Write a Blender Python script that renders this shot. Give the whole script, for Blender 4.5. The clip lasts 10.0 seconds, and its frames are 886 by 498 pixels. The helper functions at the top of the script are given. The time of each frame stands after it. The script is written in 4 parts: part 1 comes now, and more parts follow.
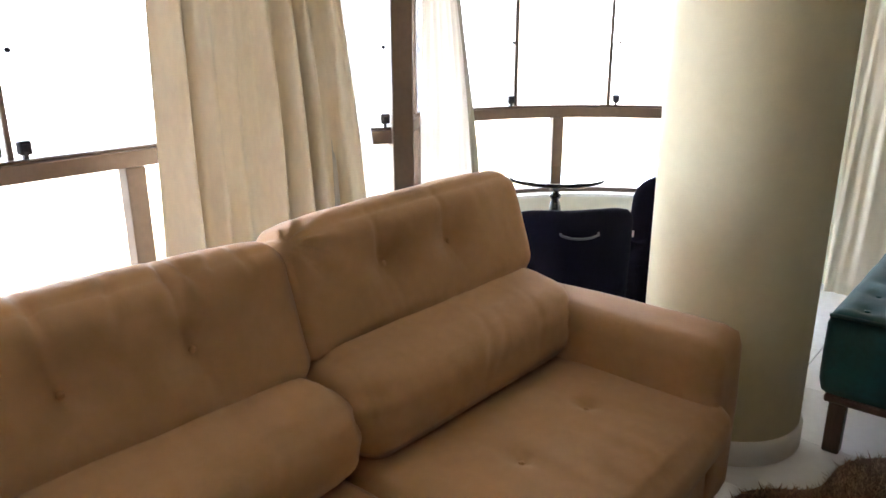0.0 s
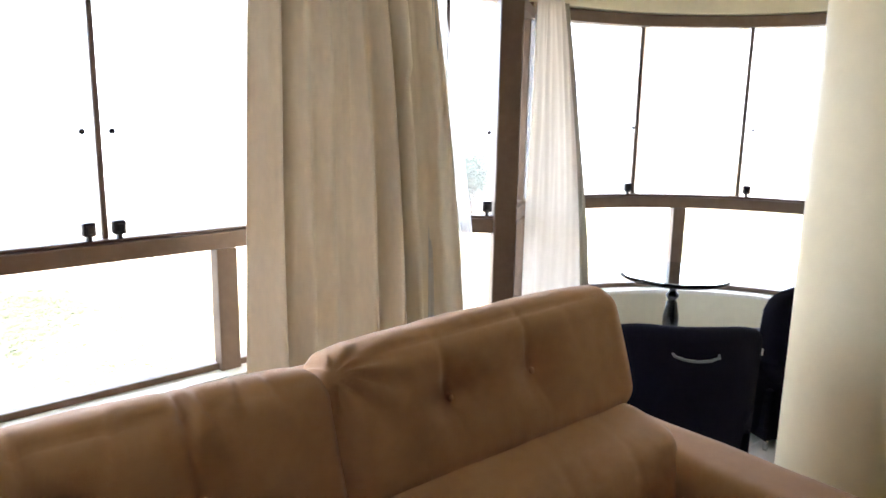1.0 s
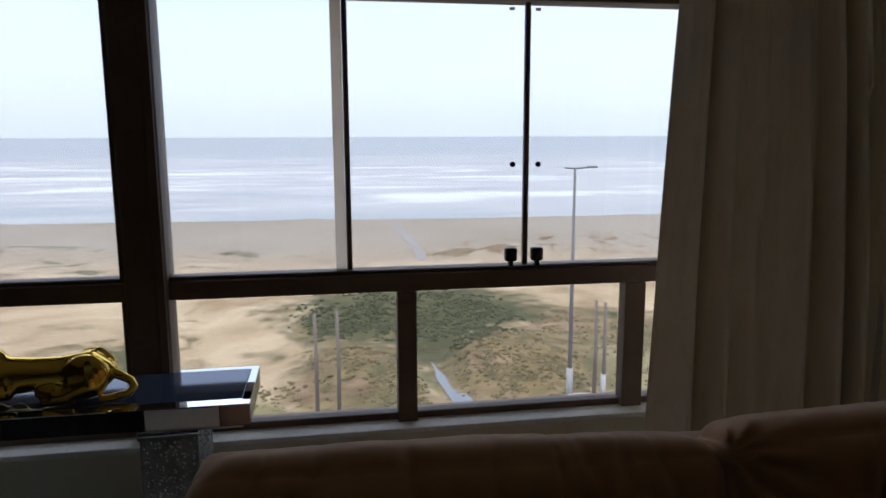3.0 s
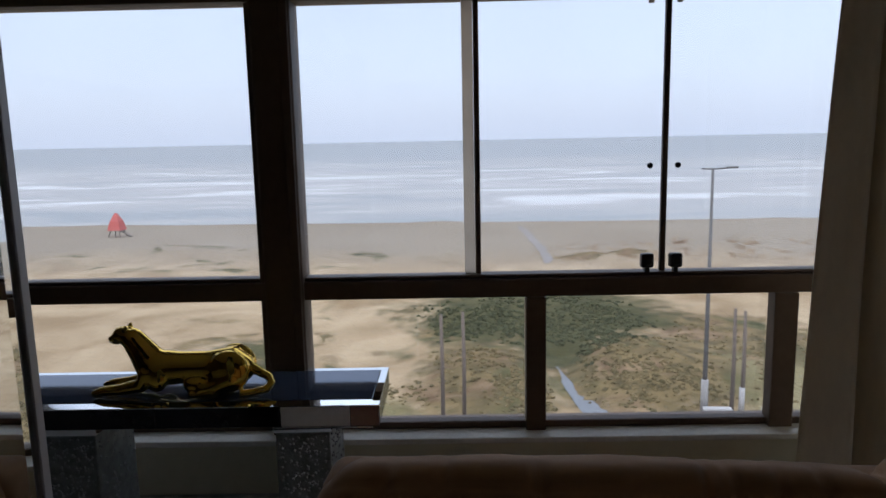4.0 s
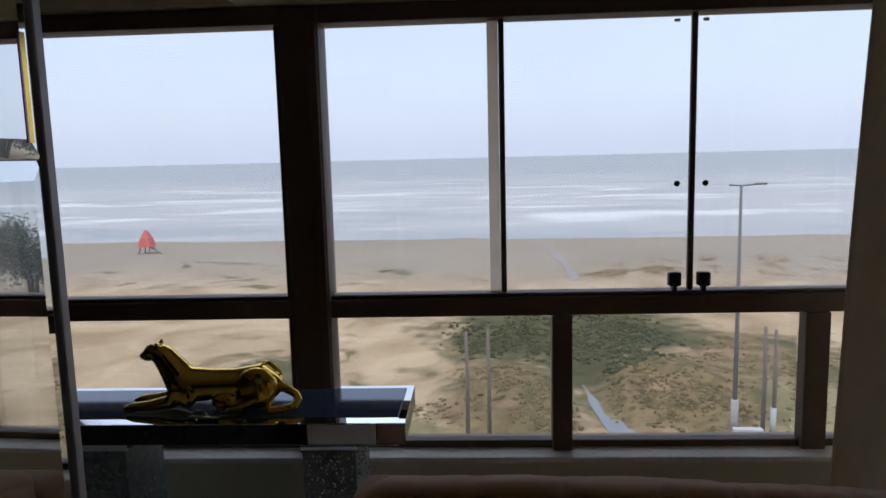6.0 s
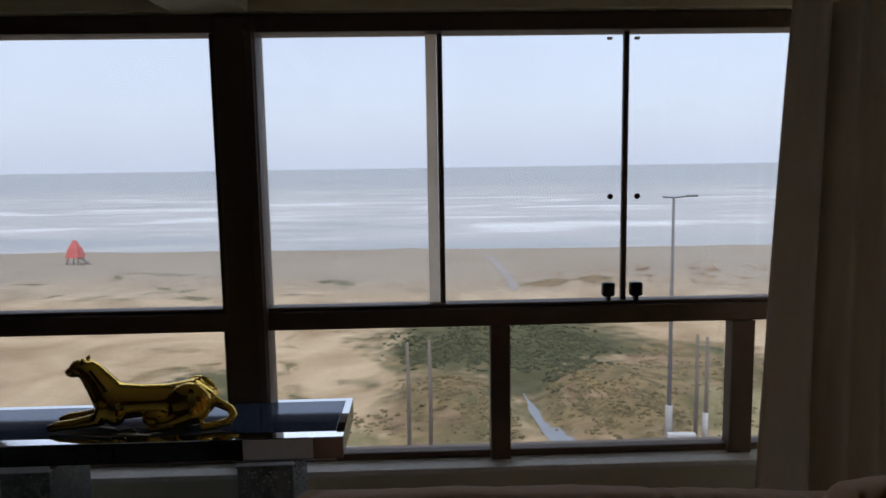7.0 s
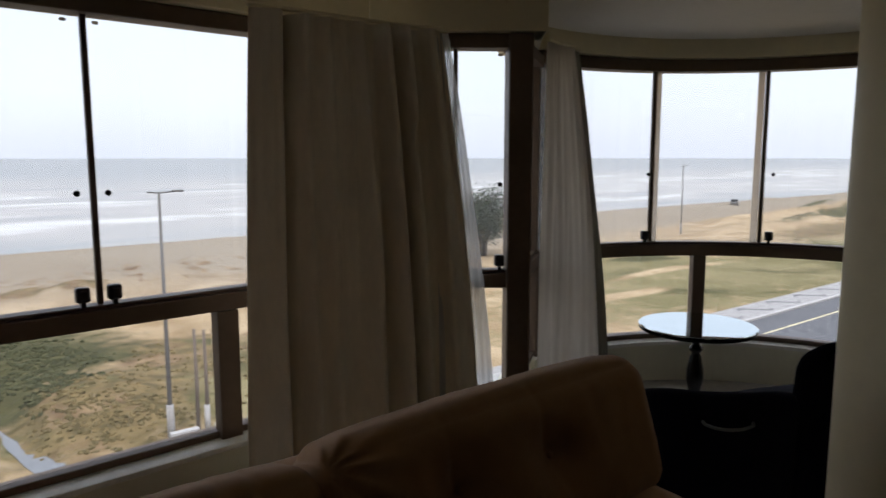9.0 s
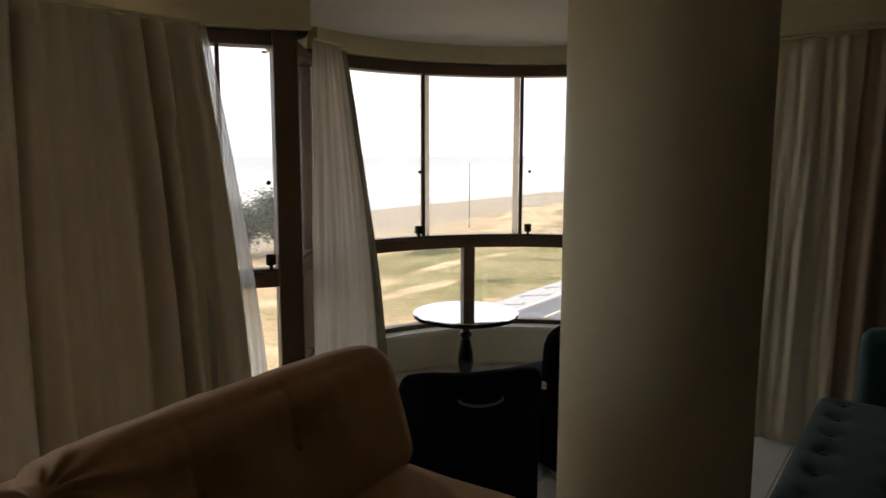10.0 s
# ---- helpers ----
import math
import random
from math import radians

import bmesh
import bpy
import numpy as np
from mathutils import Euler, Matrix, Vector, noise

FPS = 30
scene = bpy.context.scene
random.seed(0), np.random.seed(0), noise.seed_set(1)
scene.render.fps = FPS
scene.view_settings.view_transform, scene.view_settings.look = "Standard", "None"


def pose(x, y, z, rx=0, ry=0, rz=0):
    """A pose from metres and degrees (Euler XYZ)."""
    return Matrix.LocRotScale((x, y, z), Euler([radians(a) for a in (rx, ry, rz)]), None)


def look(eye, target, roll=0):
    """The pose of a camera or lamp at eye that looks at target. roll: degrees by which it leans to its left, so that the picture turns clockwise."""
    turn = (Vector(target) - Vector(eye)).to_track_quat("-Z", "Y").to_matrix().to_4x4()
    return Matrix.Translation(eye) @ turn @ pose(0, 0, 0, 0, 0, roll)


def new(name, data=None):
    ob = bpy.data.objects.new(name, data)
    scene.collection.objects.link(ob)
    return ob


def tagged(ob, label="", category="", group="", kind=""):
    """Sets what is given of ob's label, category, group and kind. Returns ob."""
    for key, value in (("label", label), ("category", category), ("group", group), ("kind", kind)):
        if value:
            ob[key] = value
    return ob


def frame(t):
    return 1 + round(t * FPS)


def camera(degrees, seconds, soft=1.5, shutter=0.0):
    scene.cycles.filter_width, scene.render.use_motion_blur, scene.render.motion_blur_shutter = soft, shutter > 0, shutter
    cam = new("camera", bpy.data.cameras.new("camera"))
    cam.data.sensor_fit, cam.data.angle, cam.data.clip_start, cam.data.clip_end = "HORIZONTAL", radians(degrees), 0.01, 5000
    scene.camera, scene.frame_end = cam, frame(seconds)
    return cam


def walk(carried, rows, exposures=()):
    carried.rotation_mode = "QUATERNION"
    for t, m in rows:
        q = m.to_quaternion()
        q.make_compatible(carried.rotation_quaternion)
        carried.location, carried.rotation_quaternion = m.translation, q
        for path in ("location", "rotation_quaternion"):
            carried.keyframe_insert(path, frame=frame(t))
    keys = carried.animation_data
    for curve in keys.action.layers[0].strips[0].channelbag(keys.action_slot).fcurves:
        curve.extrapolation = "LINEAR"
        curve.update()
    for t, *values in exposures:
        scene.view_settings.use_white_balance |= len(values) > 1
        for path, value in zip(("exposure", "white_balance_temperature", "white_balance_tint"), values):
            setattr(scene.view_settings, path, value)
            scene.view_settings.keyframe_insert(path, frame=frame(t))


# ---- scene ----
cam = camera(64.6, 10.0, 1.5, 0.15)
PATH = [
    (0, (-0.07, -0.024, 1.558), (1.377, 1.235, 0.992), -0.1),
    (0.5, (0.081, 0.092, 1.591), (1.476, 1.43, 1.077), 0.3),
    (1, (0.233, 0.135, 1.635), (1.476, 1.655, 1.254), 1.1),
    (1.5, (0.365, 0.132, 1.65), (1.34, 1.846, 1.309), 1.2),
    (2, (0.358, 0.164, 1.667), (1.049, 2.009, 1.322), -0.1),
    (2.5, (0.341, 0.19, 1.664), (0.751, 2.12, 1.337), -0.6),
    (3, (0.313, 0.224, 1.665), (0.5, 2.189, 1.344), -0.2),
    (4.3, (0.296, 0.287, 1.662), (0.082, 2.252, 1.357), -1.3),
    (4.5, (0.293, 0.272, 1.665), (0.072, 2.237, 1.362), -1.2),
    (5, (0.293, 0.286, 1.663), (0.045, 2.247, 1.356), -1.4),
    (6.5, (0.301, 0.264, 1.675), (0.076, 2.237, 1.438), -1.7),
    (7, (0.309, 0.263, 1.677), (0.234, 2.248, 1.442), -0.9),
    (7.5, (0.326, 0.266, 1.677), (0.529, 2.241, 1.436), -0.5),
    (8, (0.347, 0.276, 1.671), (0.853, 2.195, 1.42), 0.1),
    (8.5, (0.372, 0.27, 1.671), (1.219, 2.064, 1.416), 0.3),
    (9, (0.353, 0.251, 1.68), (1.575, 1.812, 1.419), 0.0),
    (9.5, (0.308, 0.22, 1.676), (1.802, 1.524, 1.418), -0.3),
    (10, (0.406, 0.109, 1.684), (2.023, 1.256, 1.417), 0.1),
]
EXPOSURES = [(0, 4.65, 6500, 10), (0.5, 4.6, 6450, 10), (1.0, 4.2, 6450, 10), (1.5, 3.5, 6450, 10), (2.0, 2.6, 6400, 10), (2.5, 1.36, 6250, 10), (3.0, 0.6, 6400, 10), (4.3, 0.28, 6400, 10), (6.5, 0.22, 6500, 10), (7.5, 0.12, 6600, 10), (8.5, 0.25, 6800, 10), (9.0, 0.6, 7100, 10), (9.5, 1.0, 7800, 10), (10.0, 1.2, 8100, 10)]
walk(cam, [(t, look(eye, target, roll)) for t, eye, target, roll in PATH], EXPOSURES)

# ---- light ----
world = bpy.data.worlds.new("sky")
scene.world = world
world.use_nodes = True
wn, wl = world.node_tree.nodes, world.node_tree.links
wn.clear()
sky = wn.new("ShaderNodeTexSky")
sky.sky_type, sky.sun_disc = "NISHITA", False
sky.sun_elevation, sky.sun_rotation = radians(55), radians(200)
sky.air_density, sky.dust_density, sky.ozone_density = 1.0, 4.0, 1.0
clear_bg = wn.new("ShaderNodeBackground")
clear_bg.inputs["Strength"].default_value = 0.05
cloud_bg = wn.new("ShaderNodeBackground")
cloud_bg.inputs["Color"].default_value = (0.70, 0.785, 1.0, 1)
both = wn.new("ShaderNodeAddShader")
world_out = wn.new("ShaderNodeOutputWorld")
# an overcast sky is brighter overhead than at the horizon
sky_co, sky_sep, sky_up, sky_gain = wn.new("ShaderNodeTexCoord"), wn.new("ShaderNodeSeparateXYZ"), wn.new("ShaderNodeMapRange"), wn.new("ShaderNodeMath")
sky_up.interpolation_type = "SMOOTHSTEP"
sky_up.inputs[1].default_value, sky_up.inputs[2].default_value, sky_up.inputs[3].default_value, sky_up.inputs[4].default_value = 0.28, 1.0, 1.0, 3.0
sky_gain.operation = "MULTIPLY"
sky_gain.inputs[1].default_value = 0.84
wl.new(sky_co.outputs["Generated"], sky_sep.inputs[0])
wl.new(sky_sep.outputs[2], sky_up.inputs[0])
wl.new(sky_up.outputs[0], sky_gain.inputs[0])
wl.new(sky_gain.outputs[0], cloud_bg.inputs["Strength"])
wl.new(sky.outputs[0], clear_bg.inputs["Color"])
wl.new(clear_bg.outputs[0], both.inputs[0])
wl.new(cloud_bg.outputs[0], both.inputs[1])
wl.new(both.outputs[0], world_out.inputs["Surface"])
sun_data = bpy.data.lights.new("sun", "SUN")
sun_data.energy, sun_data.angle, sun_data.color = 0.5, radians(15), (1.0, 0.95, 0.88)
sun = new("sun", sun_data)
sun.matrix_world = look((-30, -90, 140), (0, 0, 0))


# ---- materials ----
def material(name, color, rough=0.6, metal=0.0, scale=6.0, vary=0.12, bump=0.0, bump_scale=80.0, spec=0.5, sheen=0.0, trans=0.0, stretch=(1, 1, 1)):
    """Principled material with two scales of colour variation and a fine bump, in object metres."""
    m = bpy.data.materials.new(name)
    m.use_nodes = True
    n, l = m.node_tree.nodes, m.node_tree.links
    b = n["Principled BSDF"]
    geo = n.new("ShaderNodeTexCoord")
    mp = n.new("ShaderNodeMapping")
    mp.inputs["Scale"].default_value = stretch
    l.new(geo.outputs["Object"], mp.inputs["Vector"])
    big, small = n.new("ShaderNodeTexNoise"), n.new("ShaderNodeTexNoise")
    big.inputs["Scale"].default_value, small.inputs["Scale"].default_value = scale, scale * 9
    small.inputs["Detail"].default_value = 5
    mixn = n.new("ShaderNodeMath"); mixn.operation = "MULTIPLY_ADD"
    mixn.inputs[1].default_value = 0.45
    half = n.new("ShaderNodeMath"); half.operation = "MULTIPLY"; half.inputs[1].default_value = 0.55
    for t in (big, small):
        l.new(mp.outputs[0], t.inputs["Vector"])
    l.new(big.outputs["Fac"], half.inputs[0])
    l.new(small.outputs["Fac"], mixn.inputs[0])
    l.new(half.outputs[0], mixn.inputs[2])
    ramp = n.new("ShaderNodeValToRGB")
    lo = [max(0, c * (1 - vary)) for c in color]
    hi = [min(1, c * (1 + vary)) for c in color]
    ramp.color_ramp.elements[0].color, ramp.color_ramp.elements[1].color = (*lo, 1), (*hi, 1)
    ramp.color_ramp.elements[0].position, ramp.color_ramp.elements[1].position = 0.3, 0.7
    l.new(mixn.outputs[0], ramp.inputs[0])
    l.new(ramp.outputs[0], b.inputs["Base Color"])
    b.inputs["Roughness"].default_value, b.inputs["Metallic"].default_value = rough, metal
    b.inputs["Specular IOR Level"].default_value = spec
    if sheen:
        b.inputs["Sheen Weight"].default_value = sheen
    if bump:
        bt, bn = n.new("ShaderNodeTexNoise"), n.new("ShaderNodeBump")
        bt.inputs["Scale"].default_value, bt.inputs["Detail"].default_value = bump_scale, 4
        bn.inputs["Strength"].default_value, bn.inputs["Distance"].default_value = bump, 0.004
        l.new(mp.outputs[0], bt.inputs["Vector"])
        l.new(bt.outputs["Fac"], bn.inputs["Height"])
        l.new(bn.outputs[0], b.inputs["Normal"])
    if trans:
        tr, mx = n.new("ShaderNodeBsdfTranslucent"), n.new("ShaderNodeMixShader")
        l.new(ramp.outputs[0], tr.inputs["Color"])
        mx.inputs[0].default_value = trans
        l.new(b.outputs[0], mx.inputs[1])
        l.new(tr.outputs[0], mx.inputs[2])
        l.new(mx.outputs[0], n["Material Output"].inputs["Surface"])
    return m


def glass_material(name, tint, film_most):
    m = bpy.data.materials.new(name)
    m.use_nodes = True
    n, l = m.node_tree.nodes, m.node_tree.links
    n.remove(n["Principled BSDF"])
    tr, gl, mx, fr = n.new("ShaderNodeBsdfTransparent"), n.new("ShaderNodeBsdfGlossy"), n.new("ShaderNodeMixShader"), n.new("ShaderNodeFresnel")
    tr.inputs["Color"].default_value = (*tint, 1)
    gl.inputs["Roughness"].default_value = 0.01
    fr.inputs["IOR"].default_value = 1.45
    l.new(fr.outputs[0], mx.inputs[0])
    l.new(tr.outputs[0], mx.inputs[1])
    l.new(gl.outputs[0], mx.inputs[2])
    # a thin, uneven film of dried salt spray, also standing in for outdoor haze
    film, mx2, tc = n.new("ShaderNodeBsdfTranslucent"), n.new("ShaderNodeMixShader"), n.new("ShaderNodeTexCoord")
    film.inputs["Color"].default_value = (0.86, 0.82, 0.78, 1)
    t, mr = n.new("ShaderNodeTexNoise"), n.new("ShaderNodeMapRange")
    t.inputs["Scale"].default_value, t.inputs["Detail"].default_value, t.inputs["Distortion"].default_value = 0.7, 4, 0.3
    l.new(tc.outputs["Object"], t.inputs["Vector"])
    mr.inputs[1].default_value, mr.inputs[2].default_value, mr.inputs[3].default_value, mr.inputs[4].default_value = 0.3, 0.75, 0.3 * film_most, film_most
    l.new(t.outputs["Fac"], mr.inputs[0])
    l.new(mr.outputs[0], mx2.inputs[0])
    l.new(mx.outputs[0], mx2.inputs[1])
    l.new(film.outputs[0], mx2.inputs[2])
    l.new(mx2.outputs[0], n["Material Output"].inputs["Surface"])
    return m


def voile_material(name, color, clear):
    """Thin open-weave cloth: part of the light goes straight through between the threads."""
    m = material(name, color, 0.9, scale=5, vary=0.05, trans=0.55, stretch=(1, 1, 0.4))
    n, l = m.node_tree.nodes, m.node_tree.links
    out = n["Material Output"].inputs["Surface"]
    cloth = out.links[0].from_socket
    tr, mx = n.new("ShaderNodeBsdfTransparent"), n.new("ShaderNodeMixShader")
    mx.inputs[0].default_value = clear
    l.new(cloth, mx.inputs[1])
    l.new(tr.outputs[0], mx.inputs[2])
    l.new(mx.outputs[0], out)
    return m


CREAM = material("cream_paint", (0.76, 0.67, 0.44), 0.55, scale=2, vary=0.05, bump=0.12, bump_scale=120)
WALL = material("wall_paint", (0.83, 0.78, 0.60), 0.7, scale=2, vary=0.05, bump=0.12, bump_scale=120)
# invented dark finish for unseen walls, to keep bounced light low
UNSEEN_WALL = material("unseen_dark_wall", (0.20, 0.15, 0.105), 0.5, scale=2, vary=0.3, stretch=(6, 6, 0.5))
CEIL = material("ceiling_paint", (0.78, 0.74, 0.65), 0.8, scale=2, vary=0.04, bump=0.1, bump_scale=90)
STONE = material("sill_stone", (0.84, 0.80, 0.70), 0.6, scale=5, vary=0.12, bump=0.05)
BRONZE = material("bronze_aluminium", (0.15, 0.103, 0.071), 0.5, 0.1, scale=3, vary=0.15, bump=0.05, bump_scale=200, spec=0.25)
BLACK_PLASTIC = material("black_plastic", (0.012, 0.012, 0.013), 0.4, scale=20, vary=0.2)
FELT = material("sash_seal_grey", (0.78, 0.72, 0.64), 0.7, scale=8, vary=0.06, trans=0.75)
GLASS = glass_material("window_glass", (0.97, 0.98, 0.98), 0.075)
CLEAN_GLASS = glass_material("clean_window_glass", (0.97, 0.98, 0.98), 0.02)
CURTAIN = material("beige_curtain_cloth", (0.81, 0.72, 0.56), 0.85, scale=4, vary=0.08, bump=0.25, bump_scale=700, sheen=0.1, trans=0.05, stretch=(1, 1, 0.4))
SHEER = material("white_curtain_cloth", (0.84, 0.79, 0.72), 0.85, scale=4, vary=0.05, bump=0.2, bump_scale=700, trans=0.42, stretch=(1, 1, 0.4))
VOILE = voile_material("white_voile", (0.84, 0.83, 0.80), 0.42)
SUEDE = material("tan_suede", (0.455, 0.257, 0.124), 0.85, scale=3, vary=0.10, bump=0.25, bump_scale=500, sheen=0.18, spec=0.25)
SUEDE_DARK = material("tan_suede_button", (0.46, 0.26, 0.125), 0.8, scale=20, vary=0.1)
TEAL = material("teal_velvet", (0.006, 0.066, 0.064), 0.7, scale=6, vary=0.3, bump=0.2, bump_scale=400, sheen=0.15)
NAVY = material("navy_velvet", (0.006, 0.005, 0.014), 0.9, scale=6, vary=0.25, bump=0.2, bump_scale=400, spec=0.1)
BLACK_WOOD = material("black_lacquered_wood", (0.010, 0.008, 0.008), 0.25, scale=12, vary=0.3)
BROWN_WOOD = material("brown_wood", (0.13, 0.065, 0.04), 0.4, scale=4, vary=0.35, bump=0.1, stretch=(6, 6, 0.6))
CHROME = material("chrome", (0.8, 0.8, 0.82), 0.12, 1.0, scale=10, vary=0.03)
STEEL = material("brushed_steel", (0.17, 0.17, 0.175), 0.35, 1.0, scale=10, vary=0.05)
MIRROR = material("silver_mirror", (0.86, 0.88, 0.88), 0.01, 1.0, scale=2, vary=0.015)
TABLE_MIRROR = material("table_mirror", (0.60, 0.67, 0.67), 0.02, 1.0, scale=2, vary=0.02)
SMOKE = material("smoked_mirror", (0.085, 0.115, 0.175), 0.06, 0.55, scale=3, vary=0.06)
GOLD = material("polished_gold", (0.85, 0.55, 0.09), 0.05, 1.0, scale=12, vary=0.08)
# prism colours thrown by the cabinet's bevel, painted as tinted metal
AMBER = material("amber_split_light", (0.95, 0.62, 0.10), 0.15, 1.0, scale=20, vary=0.2, stretch=(1, 1, 0.3))
VIOLET = material("violet_split_light", (0.30, 0.12, 0.32), 0.15, 1.0, scale=20, vary=0.2)
# grey reflected in the mirror's edge bevel, given as base colour
EDGE = material("grey_bevel_reflection", (0.55, 0.53, 0.54), 0.45, 0.3, scale=4, vary=0.1)
# beige curtain cloth with the dim east side's shade put into its colour
SHADED_CURTAIN = material("shaded_curtain_cloth", (0.36, 0.26, 0.17), 0.85, scale=4, vary=0.1, bump=0.25, bump_scale=700, trans=0.05, stretch=(1, 1, 0.4))
OLIVE_CLOTH = material("olive_beige_cloth", (0.40, 0.37, 0.28), 0.85, scale=4, vary=0.08, bump=0.25, bump_scale=700, trans=0.06, stretch=(1, 1, 0.4))
LEG_GLASS = material("silvered_mosaic_glass", (0.22, 0.24, 0.225), 0.3, 0.5, scale=25, vary=0.45, bump=0.5, bump_scale=90)
BLACK_GLASS = material("black_mirror", (0.03, 0.03, 0.034), 0.06, 0.6, scale=4, vary=0.1)
# a bright reflection in the console's mirror front, put into plain colour
PALE_REFLECTION = material("pale_reflection", (0.86, 0.88, 0.88), 0.4, 0.0, scale=5, vary=0.06)
ROSE = material("rose_mirror", (0.48, 0.34, 0.28), 0.25, 0.4, scale=5, vary=0.1)
CRYSTAL = material("crystal_beads", (0.75, 0.78, 0.80), 0.05, 0.6, scale=30, vary=0.15)
TILE = material("white_porcelain", (0.80, 0.79, 0.76), 0.12, scale=2.5, vary=0.06)
GROUT = material("tile_grout", (0.55, 0.52, 0.48), 0.9, scale=20, vary=0.15)
FUR = material("brown_fur", (0.16, 0.085, 0.045), 0.8, scale=5, vary=0.5)


# ---- mesh helpers ----
def mesh_object(name, bm, mat, smooth=False):
    me = bpy.data.meshes.new(name)
    bmesh.ops.recalc_face_normals(bm, faces=bm.faces)
    bm.to_mesh(me)
    bm.free()
    if smooth:
        me.polygons.foreach_set("use_smooth", [True] * len(me.polygons))
    me.materials.append(mat)
    return new(name, me)


def part(name, bm, mat, parent, label="", smooth=False):
    ob = mesh_object(name, bm, mat, smooth)
    ob.parent = parent
    return tagged(ob, label) if label else ob


def thing(name, label, category, group="", at=(0, 0, 0), kind=""):
    ob = new(name)
    ob.location = at
    return tagged(ob, label, category, group, kind)


def add_box(bm, lo, hi, bevel=0.0, segs=1, m=None):
    """A box between two corners, its edges bevelled."""
    c = [(a + b) / 2 for a, b in zip(lo, hi)]
    d = [abs(b - a) for a, b in zip(lo, hi)]
    tmp = bmesh.new()
    bmesh.ops.create_cube(tmp, size=1, matrix=Matrix.Translation(c) @ Matrix.Diagonal((*d, 1)))
    if bevel:
        bmesh.ops.bevel(tmp, geom=tmp.edges[:], offset=min(bevel, min(d) * 0.45), segments=segs, profile=0.5, affect="EDGES")
    if m is not None:
        bmesh.ops.transform(tmp, matrix=m, verts=tmp.verts)
    me = bpy.data.meshes.new("tmp")
    tmp.to_mesh(me)
    tmp.free()
    bm.from_mesh(me)
    bpy.data.meshes.remove(me)
    return bm


def box(lo, hi, bevel=0.004, segs=1, m=None):
    return add_box(bmesh.new(), lo, hi, bevel, segs, m)


def lathe(profile, segs=32, bm=None, m=None):
    """A turned solid from (radius, height) pairs."""
    bm = bm or bmesh.new()
    rings = []
    for r, z in profile:
        rings.append([bm.verts.new((r * math.cos(2 * math.pi * k / segs), r * math.sin(2 * math.pi * k / segs), z)) for k in range(segs)])
    for a, b in zip(rings, rings[1:]):
        for k in range(segs):
            bm.faces.new((a[k], a[(k + 1) % segs], b[(k + 1) % segs], b[k]))
    bm.faces.new(rings[0][::-1])
    bm.faces.new(rings[-1])
    if m is not None:
        bmesh.ops.transform(bm, matrix=m, verts=[v for r in rings for v in r])
    return bm


def tube(points, radii, segs=10, bm=None):
    """A round bar along points, of varying radius."""
    bm = bm or bmesh.new()
    pts = [Vector(p) for p in points]
    rings, side = [], None
    for i, p in enumerate(pts):
        d = (pts[min(i + 1, len(pts) - 1)] - pts[max(i - 1, 0)]).normalized()
        if side is None:
            side = d.orthogonal().normalized()
        side = (side - d * side.dot(d)).normalized()
        up = d.cross(side)
        r = radii[i] if not isinstance(radii, (int, float)) else radii
        rings.append([bm.verts.new(p + (side * math.cos(2 * math.pi * k / segs) + up * math.sin(2 * math.pi * k / segs)) * r) for k in range(segs)])
    for a, b in zip(rings, rings[1:]):
        for k in range(segs):
            bm.faces.new((a[k], a[(k + 1) % segs], b[(k + 1) % segs], b[k]))
    bm.faces.new(rings[0][::-1])
    bm.faces.new(rings[-1])
    return bm


